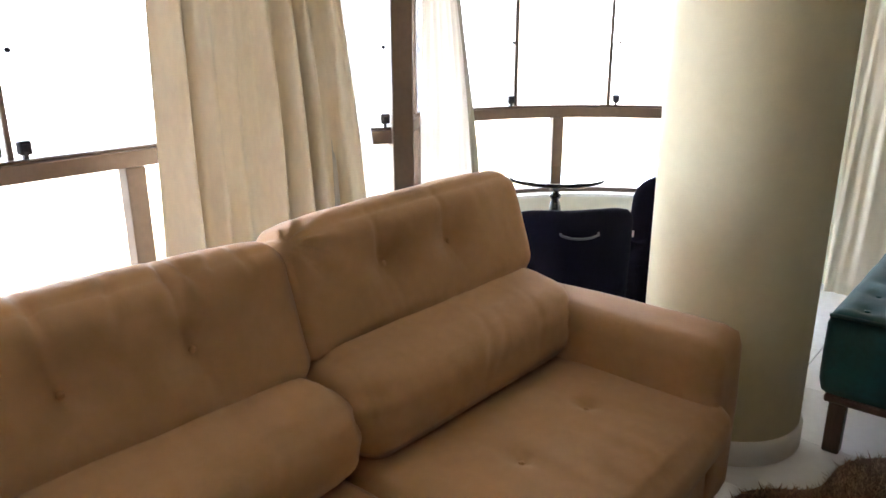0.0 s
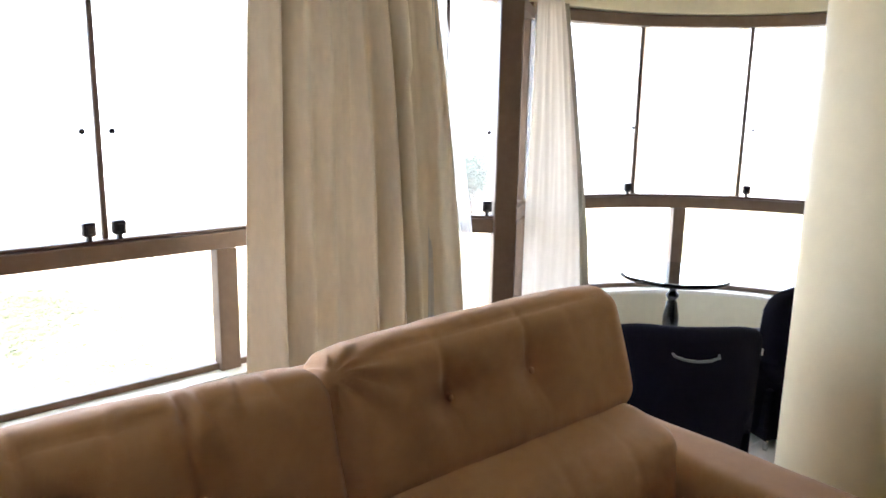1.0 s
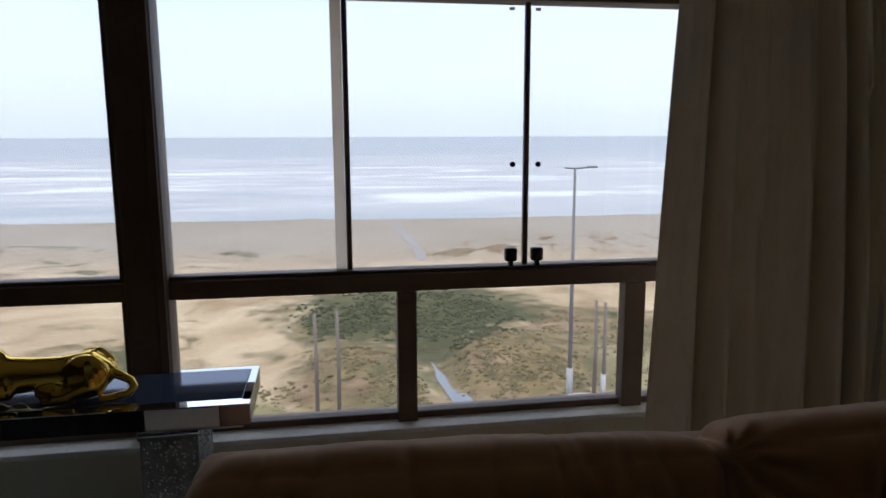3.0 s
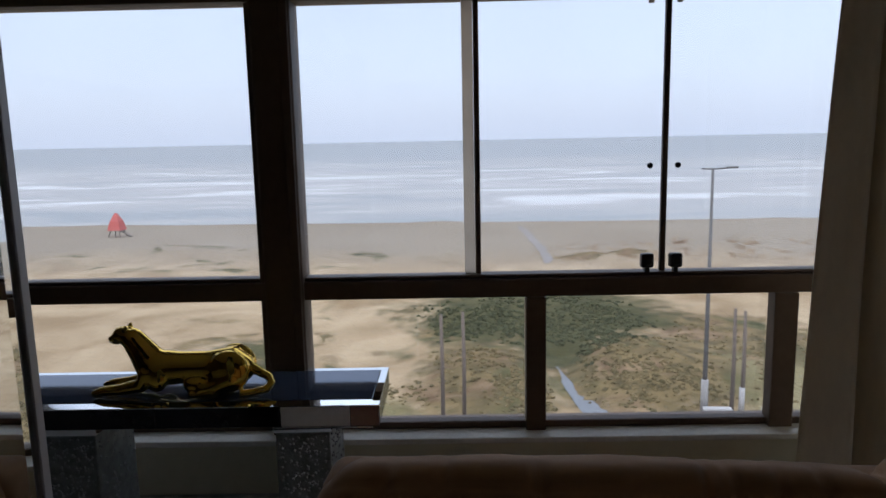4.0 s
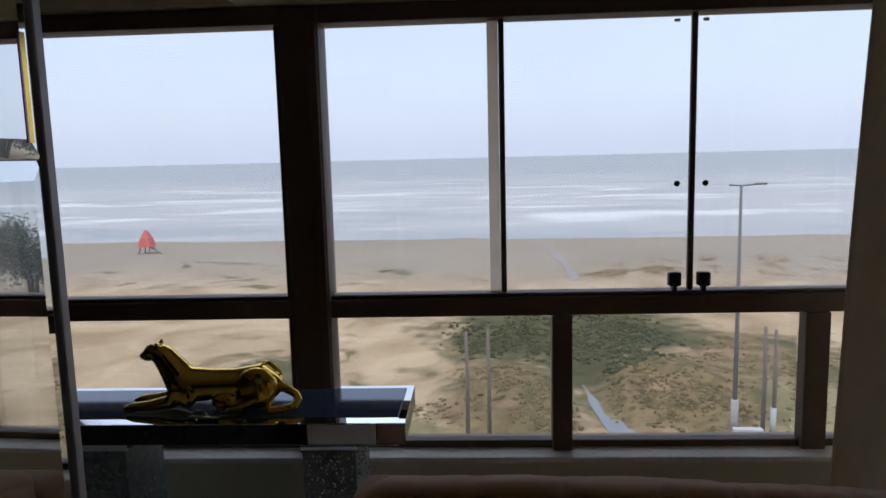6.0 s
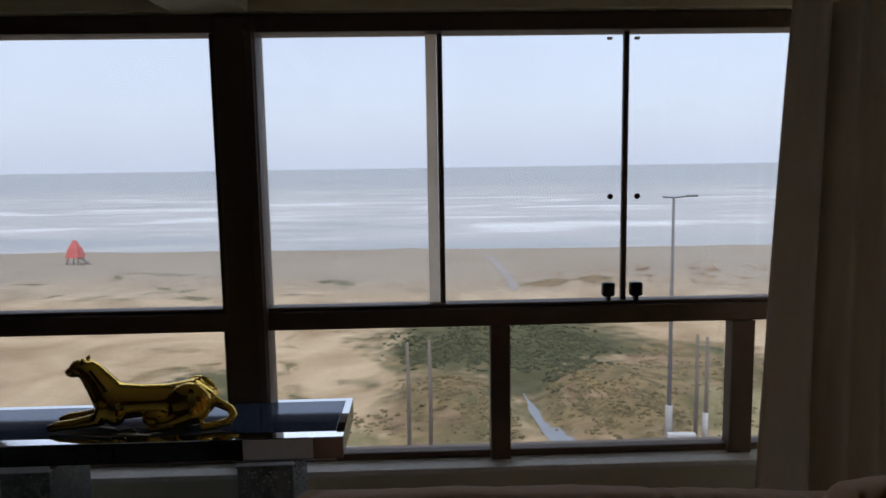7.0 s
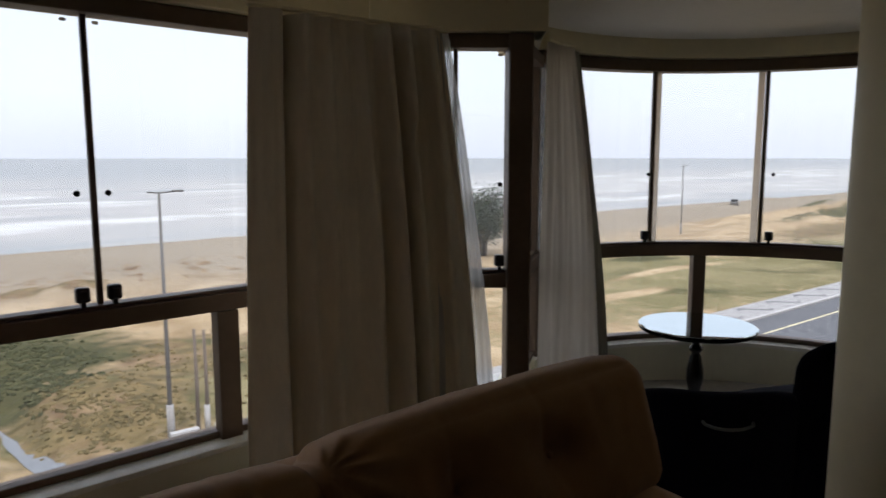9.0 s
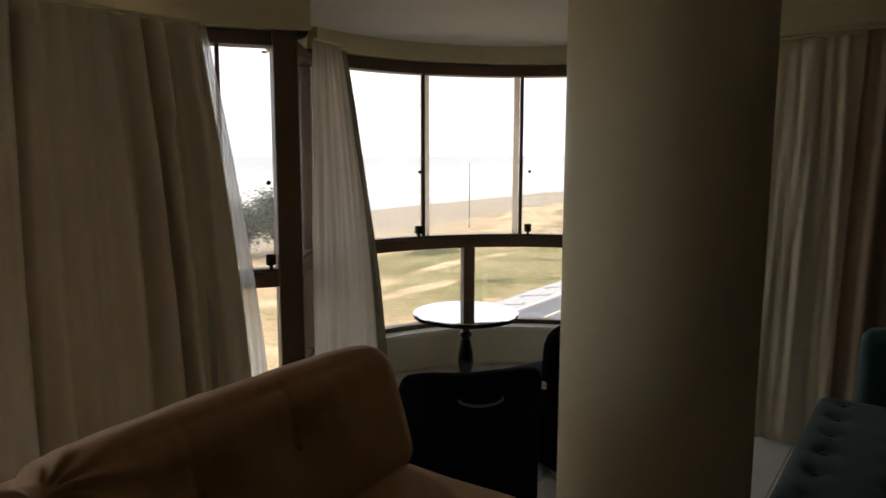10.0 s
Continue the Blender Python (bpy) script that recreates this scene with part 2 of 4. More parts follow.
def pad(size, r, n=(16, 12, 8), bulge=0.02, dimples=(), wrinkle=0.003, seed=0, shape=None):
    """A stuffed cushion: a rounded block that bulges, with button dimples (x, z, depth, width) pressed into its -y face."""
    hx, hy, hz = (s / 2 for s in size)
    bm = bmesh.new()
    seen = {}

    def vert(a, b, c):
        key = (round(a, 5), round(b, 5), round(c, 5))
        if key in seen:
            return seen[key]
        p = Vector((a * hx, b * hy, c * hz))
        q = Vector((max(-hx + r, min(hx - r, p.x)), max(-hy + r, min(hy - r, p.y)), max(-hz + r, min(hz - r, p.z))))
        d = p - q
        if d.length > 1e-6:
            p = q + d.normalized() * r
        else:
            p = p.copy()
        full = (1 - a * a) * (1 - c * c) if abs(b) == 1 else ((1 - a * a) * (1 - b * b) if abs(c) == 1 else 0.4 * (1 - b * b) * (1 - c * c))
        out = Vector((a if abs(a) == 1 else 0, b if abs(b) == 1 else 0, c if abs(c) == 1 else 0)).normalized()
        p += out * bulge * full ** 0.6
        p += out * wrinkle * (noise.noise(Vector((p.x * 7 + seed, p.y * 7, p.z * 5))) + 0.5 * noise.noise(Vector((p.x * 22, p.y * 19, p.z * 9 + seed))))
        if b < 0.2:
            for dx, dz, depth, width in dimples:
                ex, ez = p.x - dx, p.z - dz
                f = math.exp(-(ex * ex + ez * ez) / (2 * width * width))
                crease = 0.9 * math.exp(-abs(ex + 0.02 * math.sin(ez * 14)) / 0.010) * math.exp(-(ez * ez) / (2 * (width * 2.2) ** 2)) * (1 if ez > 0 else 0.4)
                p.y += depth * max(0, -b) * (f + crease * 0.28)
        if shape:
            p = shape(p)
        seen[key] = bm.verts.new(p)
        return seen[key]

    nx, ny, nz = n
    lin = lambda k: [-1 + 2 * i / k for i in range(k + 1)]
    for s in (-1, 1):
        for A, B, f in ((lin(nx), lin(nz), lambda u, v: (u, s, v)), (lin(nx), lin(ny), lambda u, v: (u, v, s)), (lin(ny), lin(nz), lambda u, v: (s, u, v))):
            for i in range(len(A) - 1):
                for j in range(len(B) - 1):
                    q = [vert(*f(A[i], B[j])), vert(*f(A[i + 1], B[j])), vert(*f(A[i + 1], B[j + 1])), vert(*f(A[i], B[j + 1]))]
                    if len(set(q)) == 4:
                        bm.faces.new(q)
    return bm


def wall_run(name, a, b, z0, z1, thick, mat, parent=None):
    """A straight upright slab from plan point a to b; the thickness lies to the left of that way."""
    a, b = Vector(a), Vector(b)
    d = (b - a)
    m = Matrix.Translation((a.x, a.y, 0)) @ Matrix.Rotation(math.atan2(d.y, d.x), 4, "Z")
    bm = box((0, 0, z0), (d.length, thick, z1), 0.003, 1, m)
    return part(name, bm, mat, parent) if parent else mesh_object(name, bm, mat)


def structure(ob, label):
    return tagged(ob, label, "", "", "structure")


# ---- room shell ----
Z_SILL, Z_GLASS0, Z_RAIL0, Z_RAIL1, Z_TOP, Z_BEAM, Z_CEIL = 0.325, 0.37, 0.955, 1.055, 2.255, 2.334, 2.50
WX = -4.2     # room's far side
BAY_C, BAY_R = Vector((3.93, 1.90)), 1.68
CORNER, POST = Vector((2.373, 3.5616)), Vector((3.085, 3.055))


def front(x):
    """The sea front's line in the plan, four degrees off the room's grid."""
    return Vector((x, 3.42 + 0.07 * (x - 0.35)))




def bay(deg, r=BAY_R):
    return Vector((BAY_C.x + r * math.cos(radians(deg)), BAY_C.y + r * math.sin(radians(deg))))


BAY_A, BAY_B, BAY_END = 97.0, -28.0, 11.0   # the glass ends at BAY_END
bm = box((WX - 0.3, -4.0, -0.16), (6.0, 4.2, -0.012), 0)
floor = structure(mesh_object("floor", bm, GROUT), "white porcelain tile floor with grey grout")
bm = box((WX - 0.3, -4.0, Z_CEIL), (6.2, 4.3, Z_CEIL + 0.2), 0)
structure(mesh_object("ceiling", bm, CEIL), "plain off-white painted ceiling")
structure(wall_run("wall_north", front(-2.25), CORNER, 0, Z_SILL - 0.03, 0.16, WALL), "cream painted parapet wall under the long window")
# unseen stretch closed with an added wall to cut light from the left
structure(wall_run("wall_north_west", front(WX), front(-2.25), 0, Z_CEIL, 0.2, WALL), "unseen cream wall added to block light left of the long window")
structure(wall_run("wall_north_facet", CORNER, POST, 0, Z_SILL - 0.03, 0.16, WALL), "cream painted parapet below the narrow window")
structure(wall_run("wall_beam", front(-2.25) - Vector((0, 0.10)), (2.38, 3.462), Z_BEAM, Z_CEIL + 0.05, 0.3, CREAM), "cream beam above the long window")
structure(wall_run("wall_beam_facet", (2.375, 3.455), (3.13, 2.90), Z_BEAM, Z_CEIL + 0.05, 0.3, CREAM), "cream beam above the narrow window")
# unseen closing walls, dark so that they return little light
structure(wall_run("wall_west", (WX, -4.0), (WX, 3.56), 0, Z_CEIL, 0.2, UNSEEN_WALL), "unseen side wall, made dark brown to dim the room")
structure(wall_run("wall_south", (6.0, -3.8), (WX, -3.8), 0, Z_CEIL, 0.2, UNSEEN_WALL), "unseen back wall, made dark brown to dim the room")
structure(wall_run("wall_east", (4.95, 1.02), (4.95, -3.8), 0, Z_CEIL, 0.2, WALL), "cream painted wall behind the long curtains")
structure(wall_run("wall_east_return", bay(BAY_B, BAY_R + 0.16), (4.95, 1.02), 0, Z_CEIL, -0.16, WALL), "cream painted return beside the bay")


def arc_slab(r0, r1, z0, z1, a0=BAY_A, a1=BAY_B, n=44):
    """A curved slab of the bay between two radii."""
    bm = bmesh.new()
    rows = []
    for k in range(n + 1):
        d = a0 + (a1 - a0) * k / n
        pts = [bay(d, r) for r in (r0, r1)]
        rows.append([bm.verts.new((p.x, p.y, z)) for p, z in ((pts[0], z0), (pts[1], z0), (pts[1], z1), (pts[0], z1))])
    for a, b in zip(rows, rows[1:]):
        for k in range(4):
            bm.faces.new((a[k], a[(k + 1) % 4], b[(k + 1) % 4], b[k]))
    bm.faces.new(rows[0][::-1])
    bm.faces.new(rows[-1])
    return bm


structure(mesh_object("wall_bay", arc_slab(BAY_R - 0.03, BAY_R + 0.16, 0, Z_SILL - 0.03, BAY_A, BAY_END), WALL), "curved cream parapet wall of the bay")
# added out of view behind the column, to darken the room's right side
structure(mesh_object("wall_bay_end", arc_slab(BAY_R - 0.03, BAY_R + 0.16, 0, Z_CEIL, BAY_END, BAY_B), WALL), "unseen curved cream wall added to block light from the bay")
structure(mesh_object("wall_bay_beam", arc_slab(BAY_R - 0.10, BAY_R + 0.2, Z_BEAM + 0.038, Z_CEIL + 0.05, BAY_A, BAY_END), CREAM), "curved cream beam above the bay window")
wing = bay(BAY_A)
structure(wall_run("wall_wing", POST, wing, 0, Z_SILL - 0.03, 0.16, WALL), "cream parapet between post and bay")
structure(wall_run("wall_wing_beam", (3.13, 2.92), wing, Z_BEAM, Z_CEIL + 0.05, 0.25, CREAM), "cream beam above the side light of the bay")


# ---- windows ----
def run_frame(a, b):
    a, b = Vector(a), Vector(b)
    d = b - a
    return Matrix.Translation((a.x, a.y, 0)) @ Matrix.Rotation(math.atan2(d.y, d.x), 4, "Z"), d.length


def latch(parent, m, x, flip=1):
    bm = bmesh.new()
    add_box(bm, (x - 0.028, -0.050, Z_RAIL1 + 0.022), (x + 0.028, -0.006, Z_RAIL1 + 0.086), 0.010, 2, m)
    add_box(bm, (x - 0.016, -0.060, Z_RAIL1 + 0.034), (x + 0.018 * flip, -0.048, Z_RAIL1 + 0.074), 0.005, 1, m)
    add_box(bm, (x - 0.010, -0.044, Z_RAIL1 + 0.000), (x + 0.010, -0.010, Z_RAIL1 + 0.026), 0.003, 1, m)
    part("latch", bm, BLACK_PLASTIC, parent, "small black plastic sash latch")


def knob(parent, m, x, z=1.53):
    bm = lathe([(0.006, 0), (0.006, 0.012), (0.012, 0.014), (0.013, 0.024), (0.009, 0.028)], 14, None, m @ pose(x, -0.004, z, 90))
    part("knob", bm, BLACK_PLASTIC, parent, "small round black sash knob", True)


def pane(parent, m, x0, x1, z0, z1, y=0.03):
    ob = part("pane", box((x0, y, z0), (x1, y + 0.006, z1), 0, 1, m), CLEAN_GLASS if z0 < Z_RAIL0 else GLASS, parent, "clear glass pane")
    ob.visible_shadow = False
    return ob


def bar(parent, m, lo, hi, name="frame_bar", mat=None, bevel=0.004):
    return part(name, box(lo, hi, bevel, 1, m), mat or BRONZE, parent)


def long_window(name, a, b, label, mullions, sashes, seals=(), latches=(), knobs=(), ends=(0.05, 0.05)):
    """A window with a fixed lower row and sliding sashes above a middle rail; plan points a to b, inside face at y = 0 of its run."""
    m, length = run_frame(a, b)
    w = structure(new(name), label)
    bar(w, m, (0, -0.015, Z_SILL - 0.002), (length, 0.07, Z_GLASS0 - 0.012), "bottom_rail")
    bar(w, m, (0, -0.045, Z_RAIL0), (length, 0.08, Z_RAIL1 - 0.018), "middle_rail")
    bar(w, m, (0, -0.025, Z_RAIL1 - 0.016), (length, 0.06, Z_RAIL1), "sash_track")
    bar(w, m, (0, -0.05, Z_TOP), (length, 0.09, Z_BEAM - 0.004), "top_rail")
    bar(w, m, (0, -0.03, Z_GLASS0), (ends[0], 0.07, Z_TOP), "jamb")
    bar(w, m, (length - ends[1], -0.03, Z_GLASS0), (length, 0.07, Z_TOP), "jamb")
    edges = [ends[0], *[v for q in mullions for v in q], length - ends[1]]
    for q in mullions:
        bar(w, m, (q[0], -0.05, Z_SILL - 0.005), (q[1], 0.029, Z_RAIL0 - 0.002), "mullion")
    for x0, x1 in zip(edges[::2], edges[1::2]):
        pane(w, m, x0, x1, Z_GLASS0 - 0.012, Z_RAIL0)
    cuts = [ends[0], *sashes, length - ends[1]]
    for x0, x1 in zip(cuts, cuts[1:]):
        pane(w, m, x0, x1, Z_RAIL1, Z_TOP, 0.02 + 0.02 * (cuts.index(x0) % 2))
    for x in sashes:
        bar(w, m, (x - 0.012, 0.004, Z_RAIL1), (x + 0.012, 0.030, Z_TOP), "sash_stile", None, 0.003)
    for x in seals:
        bar(w, m, (x - 0.062, 0.032, Z_RAIL1), (x - 0.013, 0.040, Z_TOP), "sash_seal", FELT, 0.002)
    for x in latches:
        latch(w, m, x)
    for x in knobs:
        knob(w, m, x)
        part("clip", box((x - 0.012, 0.006, Z_TOP - 0.035), (x + 0.012, 0.018, Z_TOP - 0.022), 0.003, 1, m), FELT, w, "small grey glass clip")
    return w


# right half of the sea front, origin at the wide post
long_window("window_1", front(-0.66), CORNER, "bronze aluminium sliding window with fixed lower panes",
            [(1.06, 1.15), (2.172, 2.278)], [0.85, 1.68, 2.52], [0.85], [1.60, 1.727], [1.605, 1.727])
long_window("window_2", front(-2.25), front(-0.75), "bronze aluminium window with one large fixed pane", [], [])
post_at = Matrix.Translation((*front(-0.683), 0)) @ Matrix.Rotation(radians(4), 4, "Z")
post1 = structure(mesh_object("window_post", box((-0.088, -0.07, 0.29), (0.086, 0.10, Z_BEAM - 0.006), 0.012, 2, post_at), BRONZE), "wide dark bronze post between the windows")
part("cover_strip", box((0.042, -0.09, 0.33), (0.080, -0.071, Z_TOP), 0.004, 1, post_at), BRONZE, post1)
long_window("window_3", CORNER, POST, "narrow bronze window with a sash over a fixed pane", [], [0.52], [], [0.762], [0.762], (0.04, 0.008))
m3, _ = run_frame(CORNER, POST)
structure(mesh_object("corner_post", box((-0.075, -0.10, 0.29), (0.055, 0.09, Z_BEAM - 0.006), 0.01, 2, Matrix.Translation((POST.x, POST.y, 0)) @ Matrix.Rotation(radians(-36), 4, "Z")), BRONZE), "bronze corner post between narrow window and bay")
long_window("window_4", POST + Vector((0.03, 0.06)), wing, "narrow bronze side light beside the bay", [], [], [], [0.1], [], (0.04, 0.04))


def bay_window():
    w = structure(new("window_5"), "curved bronze bay window with sliding glass sashes")
    for nm, r0, r1, z0, z1 in (("bottom_rail", -0.015, 0.07, Z_SILL - 0.001, Z_GLASS0 - 0.012), ("middle_rail", -0.045, 0.08, Z_RAIL0, Z_RAIL1 - 0.018), ("sash_track", -0.025, 0.06, Z_RAIL1 - 0.016, Z_RAIL1), ("top_rail", -0.05, 0.09, Z_TOP + 0.03, Z_BEAM + 0.032)):
        part(nm, arc_slab(BAY_R + r0, BAY_R + r1, z0, z1, BAY_A, BAY_END), BRONZE, w)
    low = [96, 78, 48.4, 12.2]
    for d in low:
        p = bay(d)
        m = Matrix.Translation((p.x, p.y, 0)) @ Matrix.Rotation(radians(d - 90), 4, "Z")
        bar(w, m, (-0.045, -0.05, Z_SILL), (0.045, 0.06, Z_RAIL0 - 0.002), "mullion")
    for a, b in zip(low, low[1:]):
        pn = part("pane", arc_slab(BAY_R + 0.02, BAY_R + 0.026, Z_GLASS0 - 0.012, Z_RAIL0, a - 1.5, b + 1.5, 8), CLEAN_GLASS, w, "clear curved glass pane")
        pn.visible_shadow = False
    cuts = [96, 87, 61.0, 34.0, 12.2]
    for i, (a, b) in enumerate(zip(cuts, cuts[1:])):
        pn = part("pane", arc_slab(BAY_R + 0.01 + 0.02 * (i % 2), BAY_R + 0.016 + 0.02 * (i % 2), Z_RAIL1, Z_TOP + 0.03, a, b, 8), GLASS, w, "clear curved glass sash")
        pn.visible_shadow = False
    for i, d in enumerate(cuts[1:-1]):
        p = bay(d)
        m = Matrix.Translation((p.x, p.y, 0)) @ Matrix.Rotation(radians(d - 90), 4, "Z")
        bar(w, m, (-0.014, 0.002, Z_RAIL1), (0.014, 0.03, Z_TOP + 0.03), "sash_stile", None, 0.003)
        s = 1 if i == 1 else -1
        bar(w, m, (0.016 if s > 0 else -0.062, 0.032, Z_RAIL1), (0.062 if s > 0 else -0.016, 0.04, Z_TOP + 0.03), "sash_seal", FELT, 0.002)
        latch(w, m, -0.058 * s)
        knob(w, m, -0.045 if s > 0 else 0.065, 1.553)


bay_window()
m1, len1 = run_frame(front(-2.25), CORNER)
structure(mesh_object("sill", box((0, -0.13, Z_SILL - 0.028), (len1, 0.14, Z_SILL), 0.006, 2, m1), STONE), "pale stone window sill")
structure(mesh_object("sill_facet", box((0.02, -0.11, Z_SILL - 0.028), (0.87, 0.14, Z_SILL - 0.002), 0.006, 2, m3), STONE), "pale stone sill of the narrow window")
structure(mesh_object("sill_bay", arc_slab(BAY_R - 0.12, BAY_R + 0.12, Z_SILL - 0.028, Z_SILL - 0.002, BAY_A, BAY_END), STONE), "curved pale stone sill of the bay")

# ---- column ----
column = structure(mesh_object("column", lathe([(0.319, 0.10), (0.319, 0.6), (0.319, 1.2), (0.319, 1.8), (0.319, Z_CEIL - 0.002)], 72, None, pose(2.697, 0.853, 0)), CREAM, True), "round cream painted concrete column")
structure(mesh_object("baseboard", lathe([(0.332, 0.0), (0.332, 0.085), (0.327, 0.096), (0.321, 0.10)], 72, None, pose(2.697, 0.853, 0)), CEIL, True), "white ring skirting round the column")


# ---- curtains ----
def curtain(name, path, top, z0, z1, folds, depth, mat, label, group, seed=0, crease=None):
    """A pleated cloth hung along plan points; top: how much narrower it is gathered at the rail."""
    pts = [Vector(p) for p in path]
    lens = [0]
    for a, b in zip(pts, pts[1:]):
        lens.append(lens[-1] + (b - a).length)
    total = lens[-1]

    def at(u):
        s = u * total
        for i in range(len(pts) - 1):
            if s <= lens[i + 1] or i == len(pts) - 2:
                f = (s - lens[i]) / (lens[i + 1] - lens[i])
                d = (pts[i + 1] - pts[i]).normalized()
                return pts[i].lerp(pts[i + 1], f), Vector((-d.y, d.x))

    nu, nv = int(folds * 22), 26
    bm = bmesh.new()
    rows = []
    for j in range(nv + 1):
        v = j / nv
        row = []
        for i in range(nu + 1):
            u = i / nu
            w = top[0] + (top[1] - top[0]) * u
            uu = u + (w - u) * v ** 1.5
            p, nrm = at(uu)
            wob = 0.9 * noise.noise(Vector((u * folds * 0.38 + seed, 0, seed)))
            ph = 2 * math.pi * folds * (u + wob / folds) + 0.7 * noise.noise(Vector((u * 9, v * 1.3, seed)))
            amp = depth * (0.55 + 0.45 * (1 - v)) * (0.85 + 1.0 * noise.noise(Vector((u * folds * 0.5 - v * 0.35, v * 0.7, seed + 5))))
            off = amp * (math.sin(ph) + 0.30 * math.sin(2 * ph + 1.3 + 0.8 * noise.noise(Vector((u * 5, v, seed)))))
            off += 0.014 * noise.noise(Vector((u * 14 - 2 * v, v * 2.2, seed + 2))) + 0.004 * v * math.sin(2 * math.pi * folds * 3.1 * u)
            if crease:   # one deep fold beside a rolled edge
                off += 0.085 * math.exp(-((u - crease - 0.02 * v) / 0.022) ** 2) - 0.04 * math.exp(-((u - 0.5 * crease) / 0.06) ** 2)
            q = p + nrm * off
            row.append(bm.verts.new((q.x, q.y, z0 + (z1 - z0) * v)))
        rows.append(row)
    for a, b in zip(rows, rows[1:]):
        for k in range(nu):
            bm.faces.new((a[k], a[k + 1], b[k + 1], b[k]))
    c = thing(name, label, "curtain", group)
    cloth = part("cloth", bm, mat, c, "", True)
    sol = cloth.modifiers.new("thickness", "SOLIDIFY")
    sol.thickness = 0.003
    rail = [(*at(top[0] + (top[1] - top[0]) * k / 8)[0], z1 + 0.012) for k in range(9)]
    part("rail", tube(rail, 0.010, 8), CREAM, c, "thin cream curtain rail")
    return c


curtain("curtain", [(1.53, 3.19), (2.42, 3.19), (2.62, 3.14), (2.80, 3.04)], (0.055, 0.835), 0.03, 2.312, 7.4, 0.078, CURTAIN, "long beige cloth curtain drawn beside the window", "curtains", 1, 0.17)
curtain("curtain", [(2.62, 3.17), (2.78, 3.10), (2.90, 3.02)], (-0.1, 0.13), 0.03, 2.305, 3.0, 0.012, VOILE, "white sheer lining behind the beige curtain", "curtains", 3)
curtain("curtain", [(3.93, 3.21), (4.09, 3.19)], (-2.1, -1.1), 0.03, 2.322, 1.6, 0.012, OLIVE_CLOTH, "narrow beige curtain edge behind the white one", "curtains", 6)
curtain("curtain", [(3.24, 3.04), (3.45, 3.13), (3.70, 3.15), (3.945, 3.14)], (0.10, 0.55), 0.03, 2.322, 2.4, 0.020, SHEER, "long white curtain gathered at the edge of the bay", "curtains", 4)
curtain("curtain", [(4.74, 0.92), (4.74, 0.42)], (0.0, 0.95), 0.02, 2.312, 2.6, 0.022, CURTAIN, "long beige curtain hanging beside the column", "curtains", 7)
# beige curtain, its shade painted in as a browner cloth
curtain("curtain", [(4.62, 0.52), (4.62, -1.9)], (0.02, 1.0), 0.02, 2.312, 13.0, 0.045, SHADED_CURTAIN, "long pleated beige curtain behind the teal sofa", "curtains", 9)
structure(mesh_object("ceiling_beam", box((-0.92, -3.8, Z_BEAM - 0.006), (-0.60, 3.25, Z_CEIL + 0.04), 0.004), CREAM), "cream ceiling beam that meets the window post")
structure(mesh_object("wall_beam_east", box((4.54, -3.8, Z_BEAM), (4.95, 0.99, Z_CEIL + 0.05), 0.004), CREAM), "cream beam above the long curtains")


# ---- tan sofa ----
def gathers(k, hh):
    """Folds of a head cushion: fanned pleats at one upper end, or short creases over the top edge."""
    def shape(p):
        if k:
            ex, ez = p.x + 0.55, p.z - hh / 2 + 0.06 + 0.35 * (p.y + 0.06)
            d2 = ex * ex + ez * ez
            fall = math.exp(-d2 / (2 * 0.10 ** 2)) * min(1, d2 / 0.0012)
            w = 0.009 * fall * math.sin(13 * math.atan2(ez, ex) + 1)
            return Vector((p.x, p.y + w, p.z - 0.6 * w))
        w = 0
        top = max(0, min(1, (p.z - hh / 2 + 0.13) / 0.10)) * max(0.25, min(1, (0.0 - p.y) / 0.07))
        for cx, depth, lean in ((0.20, 0.016, 0.10), (0.245, 0.010, -0.3), (0.33, 0.009, 0.2), (0.06, 0.007, 0.2), (-0.12, 0.010, -0.2), (-0.31, 0.007, 0.1), (0.41, 0.007, -0.1), (-0.42, 0.006, 0.3)):
            w += depth * top * math.exp(-((p.x - cx - lean * (p.z - hh / 2)) / 0.014) ** 2)
        return Vector((p.x, p.y + w, p.z - w))
    return shape


def lumbar_folds(k):
    """A flatter front that leans back under the head cushion, with gathers at the ends and two slack folds."""
    def shape(p):
        y = p.y + (0.10 * max(0, p.z / 0.15) ** 2 if p.y < 0.05 else 0)
        end = max(0, (abs(p.x) - 0.36) / 0.19)
        y += 0.005 * end * math.sin(p.z * 90 + 3 * k) + 0.006 * end * end * math.sin(p.z * 47)
        for cx, lean, d in ((-0.06, 0.7, 0.006), (0.01, 0.8, 0.004), (0.24, 0.5, 0.004)):
            y += d * math.exp(-((p.x - cx - lean * p.z) / 0.013) ** 2) * max(0, min(1, (p.z + 0.06) / 0.08))
        return Vector((p.x, y, p.z))
    return shape


